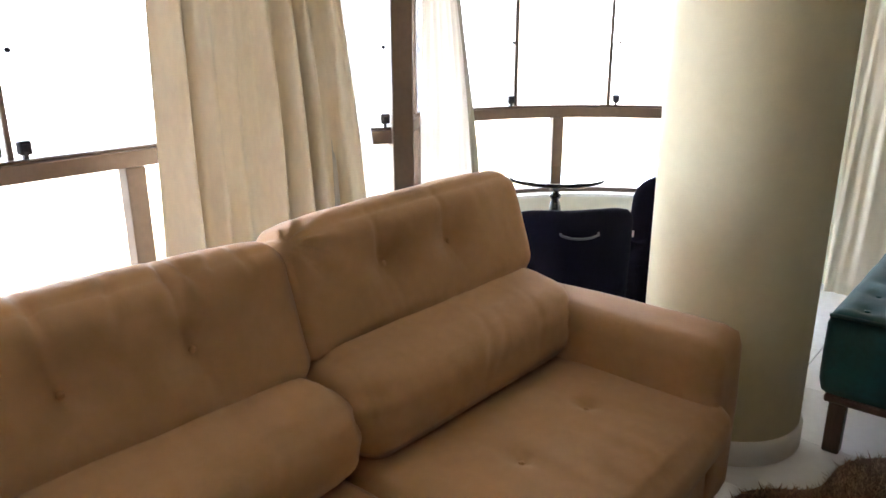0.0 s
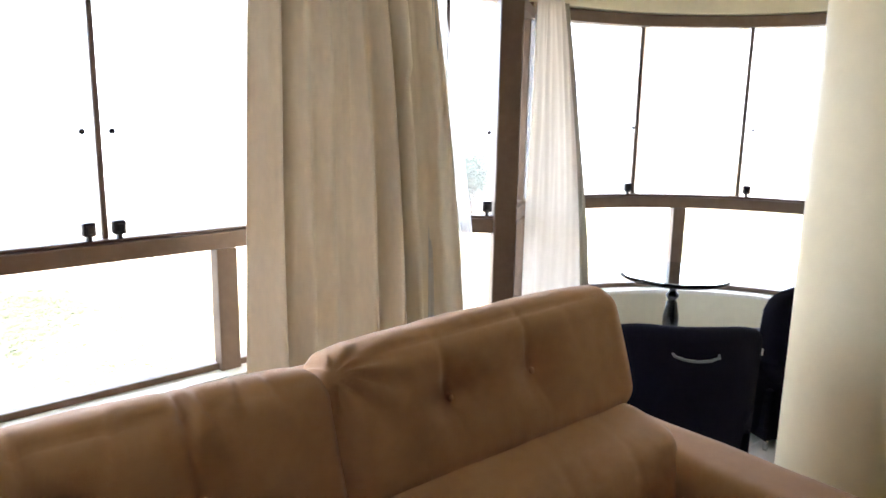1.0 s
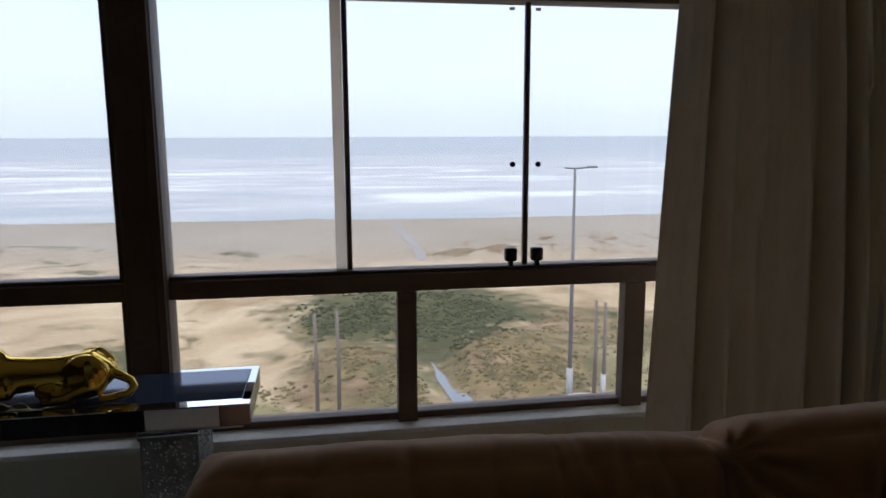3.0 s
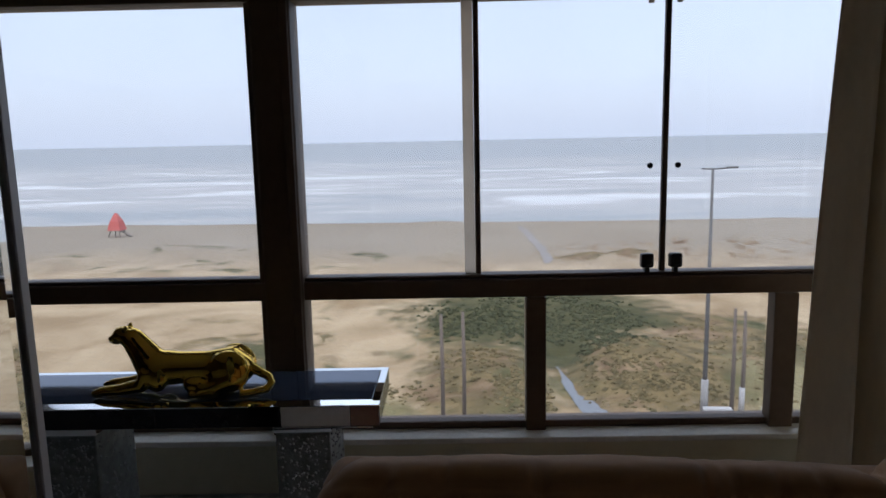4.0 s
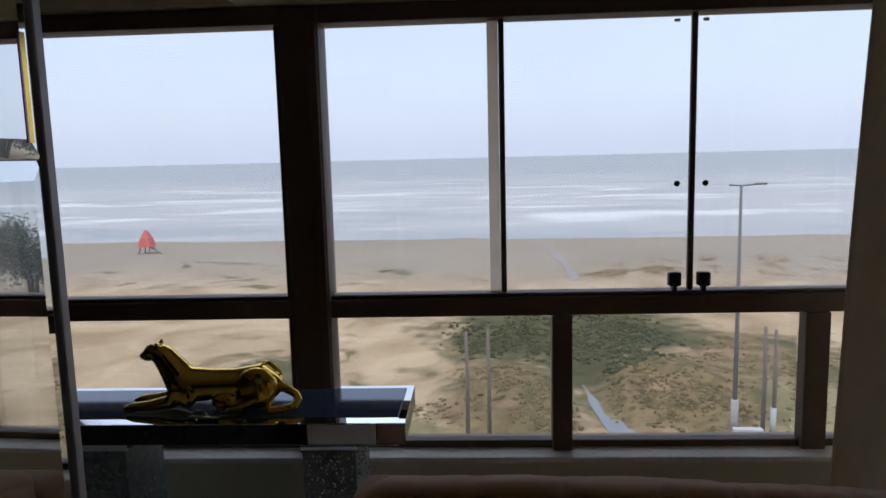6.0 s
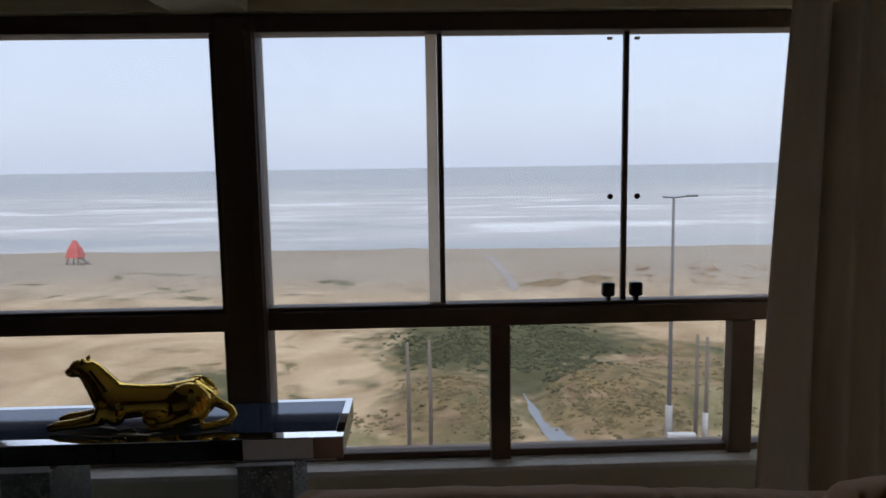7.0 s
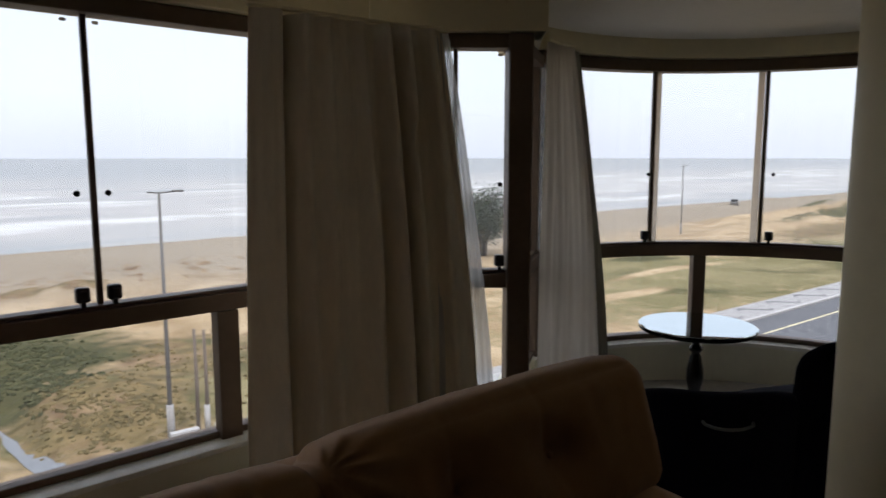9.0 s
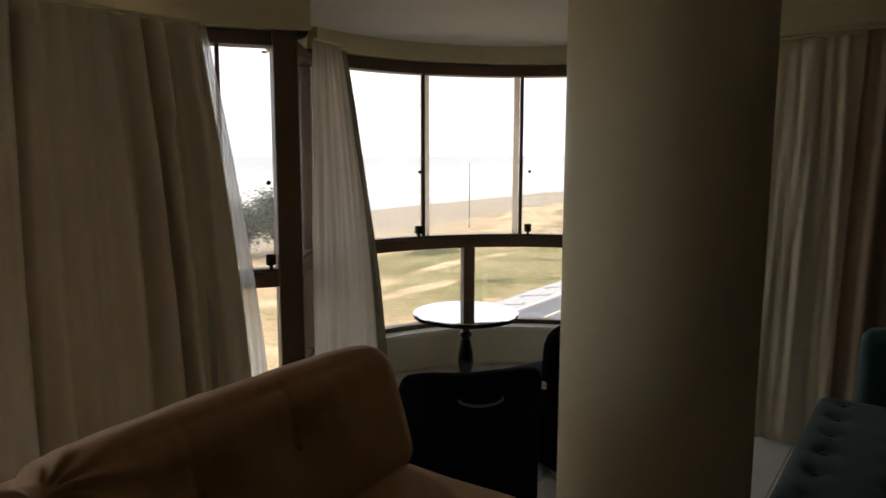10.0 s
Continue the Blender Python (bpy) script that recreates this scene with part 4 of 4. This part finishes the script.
        q.inputs[1].default_value, q.inputs[2].default_value = p0, p1
        l.new(tex(scale, 8, 0.8), q.inputs[0])
        return q.outputs[0]

    dry = mix(patchy(0.33, 0.50, 0.62), dry, bare)
    dry = mix(patchy(0.27, 0.52, 0.64), dry, moss)
    lawn = mix(patchy(0.09, 0.54, 0.66), lawn, moss)
    for q in ((75, 34, 42, 9), (58, 44, 14, 6), (13.5, 32, 4.6, 7.5, 1.2), (-9, 27.5, 6, 1.8)):
        c = mix(blob(*q), c, lawn)
    for q in ((46, 34.6, 5.5, 0.9, 0.8), (44, 38.5, 4, 1.2), (60, 39.5, 9, 0.8), (118, 62, 30, 4.5)):
        c = mix(blob(*q), c, sand)
    for q in ((6.5, 32, 4.6, 6.0, 1.2), (-0.8, 31, 3.2, 5.5, 1.3), (13.5, 38, 5, 5), (-12, 28, 6, 2.4), (130, 46, 40, 5), (-34, 70, 5, 1.2), (9.5, 64.6, 5, 1.6, 2.4)):
        c = mix(blob(*q), c, dry)
    for q in ((2.2, 43.5, 8.0, 6.0, 1.2), (2.9, 37, 2.4, 4.2, 0.9), (-1.5, 39.5, 3.4, 3.2, 1.1), (7.2, 40.5, 3.0, 1.8, 0.9), (-13, 34, 3, 4), (64.5, 46.5, 4.5, 2.6), (150, 58, 30, 2.5), (170, 70, 24, 2)):
        c = mix(blob(*q), c, green)
    c = mix(math_node("MULTIPLY", blob(20, 68, 17, 5.5, 1.2), patchy(0.5, 0.53, 0.62)), c, bare)
    c = mix(math_node("MULTIPLY", blob(-32, 64, 26, 7, 1.2), patchy(0.30, 0.56, 0.66)), c, moss)
    c = mix(math_node("MULTIPLY", blob(-10, 38, 9, 9, 1.2), patchy(0.35, 0.55, 0.68)), c, dry)
    l.new(c, b.inputs["Base Color"])
    bn = n.new("ShaderNodeBump")
    bn.inputs["Strength"].default_value, bn.inputs["Distance"].default_value = 0.8, 0.35
    l.new(tex(1.6, 8), bn.inputs["Height"])
    l.new(bn.outputs[0], b.inputs["Normal"])
    return m


def sea_material():
    m = bpy.data.materials.new("surf_water")
    m.use_nodes = True
    n, l = m.node_tree.nodes, m.node_tree.links
    b = n["Principled BSDF"]
    tc, mp = n.new("ShaderNodeTexCoord"), n.new("ShaderNodeMapping")
    mp.inputs["Scale"].default_value = (0.022, 0.062, 1)
    l.new(tc.outputs["Object"], mp.inputs["Vector"])
    t, broad = n.new("ShaderNodeTexNoise"), n.new("ShaderNodeTexNoise")
    t.inputs["Scale"].default_value, t.inputs["Detail"].default_value, t.inputs["Distortion"].default_value = 1.0, 4, 0.9
    broad.inputs["Scale"].default_value, broad.inputs["Detail"].default_value = 0.33, 3
    for q in (t, broad):
        l.new(mp.outputs[0], q.inputs["Vector"])
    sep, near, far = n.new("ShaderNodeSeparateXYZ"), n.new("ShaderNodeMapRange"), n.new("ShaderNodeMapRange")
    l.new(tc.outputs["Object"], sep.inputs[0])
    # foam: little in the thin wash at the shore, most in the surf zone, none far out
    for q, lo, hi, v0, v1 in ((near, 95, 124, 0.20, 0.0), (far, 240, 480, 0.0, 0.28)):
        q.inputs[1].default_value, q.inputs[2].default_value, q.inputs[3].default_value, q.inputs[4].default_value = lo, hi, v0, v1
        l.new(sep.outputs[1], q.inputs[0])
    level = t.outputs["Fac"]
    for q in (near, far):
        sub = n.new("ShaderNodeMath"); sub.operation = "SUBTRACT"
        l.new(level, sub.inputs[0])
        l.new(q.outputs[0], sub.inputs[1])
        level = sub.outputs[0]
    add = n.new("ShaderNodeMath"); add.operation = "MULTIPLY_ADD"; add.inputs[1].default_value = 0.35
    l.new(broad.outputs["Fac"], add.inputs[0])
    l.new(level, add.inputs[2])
    r = n.new("ShaderNodeValToRGB")
    e = r.color_ramp.elements
    e[0].position, e[0].color = 0.46, (0.215, 0.223, 0.217, 1)
    e[1].position, e[1].color = 0.84, (0.444, 0.437, 0.414, 1)
    for pos, col in ((0.62, (0.280, 0.270, 0.249, 1)), (0.72, (0.304, 0.289, 0.266, 1)), (0.78, (0.391, 0.380, 0.356, 1))):
        k = e.new(pos); k.color = col
    l.new(add.outputs[0], r.inputs[0])
    l.new(r.outputs[0], b.inputs["Base Color"])
    b.inputs["Roughness"].default_value = 0.55
    b.inputs["Specular IOR Level"].default_value = 0.2
    return m


def land(x, y):
    """Height of the land above the street: low dunes, mounds of dune grass, a falling beach."""
    if y > 93:
        return -1.5 if y > 100 else -0.10 + 0.14 * noise.noise(Vector((x * 0.05, 2, 0)))
    if y < 27 or abs(x) > 320:
        return 0
    z = 0.5 * max(0, noise.noise(Vector((x * 0.09, y * 0.09, 3)))) * min(1, (y - 27) / 6)
    z += 0.22 * max(0, noise.noise(Vector((x * 0.5, y * 0.5, 6)))) * min(1, (y - 27) / 3)
    if x > 95:
        ridge = max(0, 0.35 + noise.noise(Vector((x * 0.07, y * 0.15, 8)))) + 0.5 * max(0, noise.noise(Vector((x * 0.2, y * 0.4, 2))))
        z += 2.6 * ridge * min(1, (x - 95) / 25) * math.exp(-((y - 60 - 0.10 * (x - 120)) / 9) ** 2)
    for cx, cy, rx, ry, h in ((6.6, 32.5, 3.2, 4, 1.3), (-0.6, 31.5, 2.6, 3.6, 1.0), (2.0, 43, 8, 5, 0.8), (12.5, 35, 4, 6, 0.4), (-34, 68, 12, 4, 0.8)):
        z += h * math.exp(-((x - cx) / rx) ** 2 - ((y - cy) / ry) ** 2)
    if 5 < x < 45 and 58 < y < 84:   # low broken foredunes
        lump = max(0, noise.noise(Vector((x * 0.22, y * 0.30, 9))) + 0.15) + 0.6 * max(0, noise.noise(Vector((x * 0.7, y * 0.8, 12))))
        z += 1.5 * lump * min(1, (x - 5) / 4) * math.exp(-((y - 64 - 0.5 * (x - 9)) / 5) ** 2)
    run = 3.1 if y > 30 else 3.1 + (30 - y) * 0.35
    if y < 36:
        z *= 1 - math.exp(-((x - run) / 1.1) ** 2)
    if y > 58:
        z *= 1 - math.exp(-((x - 3.5) / 2.4) ** 2)
    return z


def ground():
    """One sheet of land out to the horizon, finer near the building, with low dunes."""
    xs = [-4800, -1500, -600, -300] + [-200 + 5 * i for i in range(36)] + [-20 + 0.75 * i for i in range(60)] + [25 + 5 * i for i in range(56)] + [400, 700, 1500, 4800]
    ys = [-4800, -1000, -200, -40, 0, 12, 20] + [27 + 0.75 * i for i in range(34)] + [52.5 + 1.5 * i for i in range(29)] + [110, 140, 400, 4800]
    bm = bmesh.new()
    grid = []
    for y in ys:
        row = []
        for x in xs:
            z = land(x, y)
            row.append(bm.verts.new((x, y, z)))
        grid.append(row)
    for a, b in zip(grid, grid[1:]):
        for k in range(len(a) - 1):
            bm.faces.new((a[k], a[k + 1], b[k + 1], b[k]))
    ob = mesh_object("ground", bm, ground_material(), True)
    ob.location.z = GZ
    return structure(ob, "pale beach sand and dune grass below the building")


ground()
bm = bmesh.new()
n = 120
near = [bm.verts.new(((-600 + 1200 * k / n) * (8 if k in (0, n) else 1), 94.2, 0)) for k in range(n + 1)]
far = [bm.verts.new(((-600 + 1200 * k / n) * 8, 4800, 0)) for k in range(n + 1)]
for k in range(n):
    bm.faces.new((near[k], near[k + 1], far[k + 1], far[k]))
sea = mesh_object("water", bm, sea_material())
sea.location.z = GZ - 0.16
structure(sea, "grey sea with long white lines of surf")


# ---- beyond the sidewalk ----
CONCRETE = material("pole_concrete", (0.115, 0.108, 0.101), 0.9, scale=2, vary=0.12, bump=0.2, bump_scale=30)
WHITEWASH = material("whitewash", (0.331, 0.317, 0.302), 0.8, scale=3, vary=0.1)
OLD_WOOD = material("weathered_wood", (0.122, 0.094, 0.072), 0.9, scale=2, vary=0.3, stretch=(3, 3, 0.4))
RED = material("red_paint", (0.446, 0.072, 0.054), 0.6, scale=3, vary=0.15)
ASPHALT = material("asphalt", (0.072, 0.072, 0.076), 0.9, scale=0.4, vary=0.15, bump=0.2, bump_scale=20)
PAVE = material("pale_mosaic", (0.245, 0.234, 0.220), 0.85, scale=1.5, vary=0.1)
PAVE_DARK = material("dark_mosaic", (0.115, 0.108, 0.108), 0.85, scale=1.5, vary=0.15)
YELLOW = material("yellow_road_paint", (0.533, 0.461, 0.274), 0.8, scale=1, vary=0.15)
STREAM = material("stream_water", (0.108, 0.112, 0.115), 0.5, scale=0.8, vary=0.3, stretch=(1, 0.4, 1))
BEACH_WATER = material("beach_runoff", (0.216, 0.193, 0.170), 0.9, scale=0.5, vary=0.15, spec=0.05, stretch=(1, 0.3, 1))
BARK = material("bark", (0.072, 0.058, 0.043), 0.95, scale=3, vary=0.3)
LEAF = island_material("dark_foliage", (0.016, 0.024, 0.016), (0.061, 0.076, 0.043))
TUFT = island_material("dune_grass_blades", (0.076, 0.061, 0.026), (0.169, 0.124, 0.058))
TUFT_GREEN = island_material("green_dune_shrub", (0.029, 0.033, 0.015), (0.066, 0.066, 0.030))

bm = box((-300, 13.5, GZ - 0.3), (420, 23.9, GZ + 0.05), 0)
structure(mesh_object("road", bm, ASPHALT), "grey asphalt road along the sea front")
structure(mesh_object("road_line", box((-200, 21.55, GZ + 0.051), (300, 21.70, GZ + 0.056), 0), YELLOW), "yellow painted line along the road")
structure(mesh_object("kerb", box((-300, 23.9, GZ - 0.3), (420, 24.15, GZ + 0.19), 0.02), WHITEWASH), "white painted kerb of the sidewalk")
pavement = structure(mesh_object("pavement", box((-300, 24.15, GZ - 0.3), (420, 26.6, GZ + 0.17), 0), PAVE), "pale mosaic sidewalk with dark wave figures")
for k in range(26):
    x = 30 + 4.2 * k
    pts = [(x + 0.21 * j, 25.35 + 0.72 * math.sin(j * 0.36 + 0.1), 0) for j in range(17)]
    bm = bmesh.new()
    rows = []
    for j, p in enumerate(pts):
        w = 0.05 + 0.34 * math.sin(math.pi * j / 16) ** 2
        rows.append((bm.verts.new((p[0], p[1] - w, GZ + 0.174)), bm.verts.new((p[0], p[1] + w, GZ + 0.174))))
    for a, b in zip(rows, rows[1:]):
        bm.faces.new((a[0], b[0], b[1], a[1]))
    part("wave_inlay", bm, PAVE_DARK, pavement)


def street_lamp(x, y, arm):
    s = thing("street_lamp", "tall concrete street lamp with a whitewashed foot", "street lamp", "street lamps", (x, y, GZ))
    part("pole", tube([(0, 0, -0.2), (0, 0, 5), (0, 0, 9.75)], [0.10, 0.075, 0.05], 14), CONCRETE, s, "", True)
    part("foot_band", lathe([(0.145, 0), (0.14, 1.5), (0.13, 1.52)], 14), WHITEWASH, s, "whitewashed pole foot", True)
    part("bracket", tube([(-arm * 0.35, 0, 9.77), (0, 0, 9.74), (arm * 0.45, 0, 9.78)], 0.03, 8), CONCRETE, s, "", True)
    part("lamp_head", box((0.40 * arm, -0.10, 9.76), (0.75 * arm, 0.10, 9.84), 0.03, 2), CONCRETE, s)


street_lamp(8.16, 27.45, 1.2)
street_lamp(89.5, 58.4, 1.2)
street_lamp(-62, 27.5, 1.2)


def wood_pole(x, y, h, white=0.0):
    s = thing("wooden_pole", "weathered upright wooden pole in the dune", "pole", "dune poles", (x, y, GZ))
    part("shaft", tube([(0, 0, -0.3), (0.02, 0, h * 0.5), (0, 0.02, h)], [0.085, 0.08, 0.06], 10), OLD_WOOD, s, "", True)
    if white:
        part("foot_band", lathe([(0.115, 0), (0.11, white)], 12), WHITEWASH, s, "whitewashed pole foot", True)


wood_pole(-1.29, 26.75, 4.4)
wood_pole(-2.14, 26.72, 4.3)
wood_pole(9.18, 27.35, 4.4, 0.2)
wood_pole(9.56, 27.35, 4.3, 1.25)
bm = box((8.02, 26.95, GZ), (9.12, 27.25, GZ + 0.50), 0.03, 2)
tagged(mesh_object("concrete_block", bm, WHITEWASH), "white concrete block beside the lamp foot", "block")


def lifeguard_tower(x, y):
    s = thing("lifeguard_tower", "small red wooden lifeguard tower on the beach", "tower", at=(x, y, GZ))
    for sx in (-1, 1):
        for sy in (-1, 1):
            part("leg", tube([(sx * 1.0, sy * 1.0, 0), (sx * 0.62, sy * 0.62, 1.3)], 0.09, 8), OLD_WOOD, s)
    part("cabin", lathe([(1.45, 1.1), (1.42, 1.2), (0.98, 2.5), (0.92, 2.55)], 4, None, pose(0, 0, 0, 0, 0, 45)), RED, s)
    part("roof", lathe([(0.98, 2.56), (0.80, 2.75), (0.20, 3.7)], 4, None, pose(0, 0, 0, 0, 0, 45)), RED, s, "red pointed roof")
    part("ramp", box((0.7, -0.3, 0.0), (2.6, 0.3, 0.09), 0.01, 1, pose(0, 0, 1.35) @ pose(0, 0, 0, 0, 30) @ pose(0, 0, -0.05)), OLD_WOOD, s)


lifeguard_tower(-46.9, 82.0)
bpy.data.objects["lifeguard_tower"].scale = (0.8, 0.8, 0.8)

# stream across the beach
bm = bmesh.new()
rows = [(bm.verts.new((x - w, y, GZ + 0.07)), bm.verts.new((x + w, y, GZ + 0.07))) for x, y, w in ((4.40, 26.7, 0.85), (4.02, 27.6, 0.60), (3.80, 28.4, 0.56), (3.50, 29.3, 0.36), (3.32, 30.2, 0.34), (3.10, 31.2, 0.22), (2.86, 32.2, 0.20), (2.75, 33.4, 0.12))]
for a, b in zip(rows, rows[1:]):
    bm.faces.new((a[0], a[1], b[1], b[0]))
structure(mesh_object("stream", bm, STREAM), "shallow stream running through the dune grass")
bm = bmesh.new()
rows = [(bm.verts.new((x - w, y, GZ + 0.05)), bm.verts.new((x + w, y, GZ + 0.05))) for x, y, w in ((4.1, 61.8, 0.25), (4.4, 64.0, 0.50), (4.2, 67.5, 0.38), (4.1, 71, 0.46), (3.5, 76, 0.42), (3.2, 81, 0.5), (2.6, 86, 0.4), (2.0, 90, 0.1))]
for a, b in zip(rows, rows[1:]):
    bm.faces.new((a[0], a[1], b[1], b[0]))
structure(mesh_object("stream_mouth", bm, BEACH_WATER), "thin sheet of stream water crossing the beach")


def dune_growth(name, patches, count, mat, label, hmin, hmax, spread):
    rnd = random.Random(count)
    vs, fs = [], []
    for q in range(count):
        cx, cy, rx, ry = patches[q % len(patches)]
        a, d = rnd.random() * 2 * math.pi, 1.25 * math.sqrt(rnd.random())
        x, y = cx + rx * d * math.cos(a), cy + ry * d * math.sin(a)
        rough = noise.noise(Vector((x * 0.3, y * 0.3, 1))) * 0.9 + noise.noise(Vector((x * 1.1, y * 1.1, 4))) * 0.6
        if d * d + rough + 0.2 * rnd.gauss(0, 1) > 0.62:
            continue
        if abs(x - 3.1) < 0.7 and y < 36 or y < 26.9:
            continue
        z = land(x, y) - 0.02
        r, h, turn = spread * (0.5 + rnd.random()), hmin + (hmax - hmin) * rnd.random(), rnd.random() * 6.28
        i, m = len(vs), 8
        for f, g in ((1.0, -0.1), (0.8, 0.5), (0.4, 0.9)):
            for k in range(m):
                j = f * r * (0.65 + 0.7 * rnd.random())
                t = turn + 6.283 * (k + 0.6 * rnd.random()) / m
                vs.append((x + j * math.cos(t), y + 0.8 * j * math.sin(t), z + h * (g + 0.35 * (rnd.random() - 0.5))))
        vs.append((x, y, z + h))
        for k in range(m):
            e = (k + 1) % m
            fs += [(i + k, i + e, i + m + e, i + m + k), (i + m + k, i + m + e, i + 2 * m + e, i + 2 * m + k), (i + 2 * m + k, i + 2 * m + e, i + 3 * m)]
    me = bpy.data.meshes.new(name)
    me.from_pydata(vs, [], fs)
    me.materials.append(mat)
    ob = new(name, me)
    ob.location.z = GZ
    return tagged(ob, label, "vegetation", kind="stuff")


dune_growth("dune_grass", [(6.2, 32, 3.4, 5), (-1.2, 31.5, 3.0, 4.5), (0.8, 28.5, 1.6, 1.7), (12, 35, 5, 7), (-9, 29, 6, 2.2), (6.5, 30, 3.2, 3)], 4200, TUFT, "dry yellow-brown dune grass", 0.05, 0.13, 0.11)
dune_growth("dune_shrub", [(1.6, 43.5, 6.5, 5), (4.6, 37.5, 3.2, 4.5), (-1.2, 40, 3.0, 3.6), (6, 40, 3.5, 4)], 4200, TUFT_GREEN, "low dark green dune shrubs", 0.06, 0.17, 0.14)


def dune_tree(x, y, h, seed):
    t = thing("tree", "dark windswept tree on the dune grass", "tree", at=(x, y, GZ))
    trunk = bmesh.new()
    rnd = random.Random(seed)
    ends = []
    for q in range(7):
        a = q * 2.4
        r = 0.6 + 1.3 * rnd.random()
        top = (r * math.cos(a) * 1.5, r * math.sin(a), h * (0.36 + 0.48 * rnd.random()))
        tube([(0.25 * math.cos(a), 0.25 * math.sin(a), -0.2), (0.3 * r * math.cos(a), 0.3 * r * math.sin(a), h * 0.25), top], [0.17, 0.12, 0.04], 7, trunk)
        ends.append(top)
    part("trunk", trunk, BARK, t, "", True)
    vs, fs = [], []
    for q in range(9000):
        e = ends[q % 7]
        d = Vector((rnd.gauss(0, 1), rnd.gauss(0, 1), rnd.gauss(0, 1)))
        p = Vector((e[0] + d.x * 0.95, e[1] + d.y * 0.8, e[2] + d.z * 0.85))
        if p.z < 0.5:
            continue
        a = Vector((rnd.gauss(0, 1), rnd.gauss(0, 1), rnd.gauss(0, 1) + 0.5)).normalized() * (0.16 + 0.26 * rnd.random())
        b = a.orthogonal().normalized() * 0.09
        i = len(vs)
        vs += [tuple(p - b), tuple(p + b), tuple(p + a)]
        fs.append((i, i + 1, i + 2))
    me = bpy.data.meshes.new("crown")
    me.from_pydata(vs, [], fs)
    me.materials.append(LEAF)
    crown = new("crown", me)
    crown.parent = t
    tagged(crown, "dark green needle foliage", kind="stuff")


dune_tree(51.2, 58.0, 7.4, 8)
dune_tree(47.0, 59.5, 6.6, 9)
dune_tree(37.3, 57.6, 6.4, 10)


def far_car(x, y):
    c = thing("car", "small grey car parked far off on the beach", "car", at=(x, y, GZ + 0.05))
    part("body", box((-2.0, -0.85, 0.35), (2.0, 0.85, 0.95), 0.15, 2), CONCRETE, c)
    part("cabin", box((-1.2, -0.75, 0.95), (1.0, 0.75, 1.5), 0.2, 2), BLACK_PLASTIC, c)
    for wx in (-1.25, 1.25):
        for wy in (-0.8, 0.8):
            part("wheel", lathe([(0.30, -0.1), (0.34, -0.06), (0.34, 0.06), (0.30, 0.1)], 14, None, pose(wx, wy, 0.34, 90)), BLACK_PLASTIC, c)


far_car(151.0, 85.0)
bpy.data.objects["car"].rotation_euler.z = radians(28)

# ---- floor tiles ----
tile_mesh = None
for i in range(19):
    for j in range(16):
        x, y = WX + 0.25 + 0.5 * i, -3.8 + 0.25 + 0.5 * j
        if (x > 4.75 and y < 0.9) or (y > 3.2 and x < 2.6) or Vector((x - BAY_C.x, y - BAY_C.y)).length > 1.45 and x > 3.3 and y > 1:
            continue
        if tile_mesh is None:
            ob = part("tile", box((-0.2485, -0.2485, -0.011), (0.2485, 0.2485, 0.0), 0.0015), TILE, floor)
            tile_mesh = ob.data
        else:
            ob = new("tile", tile_mesh)
            ob.parent = floor
        ob.location = (x, y, 0)
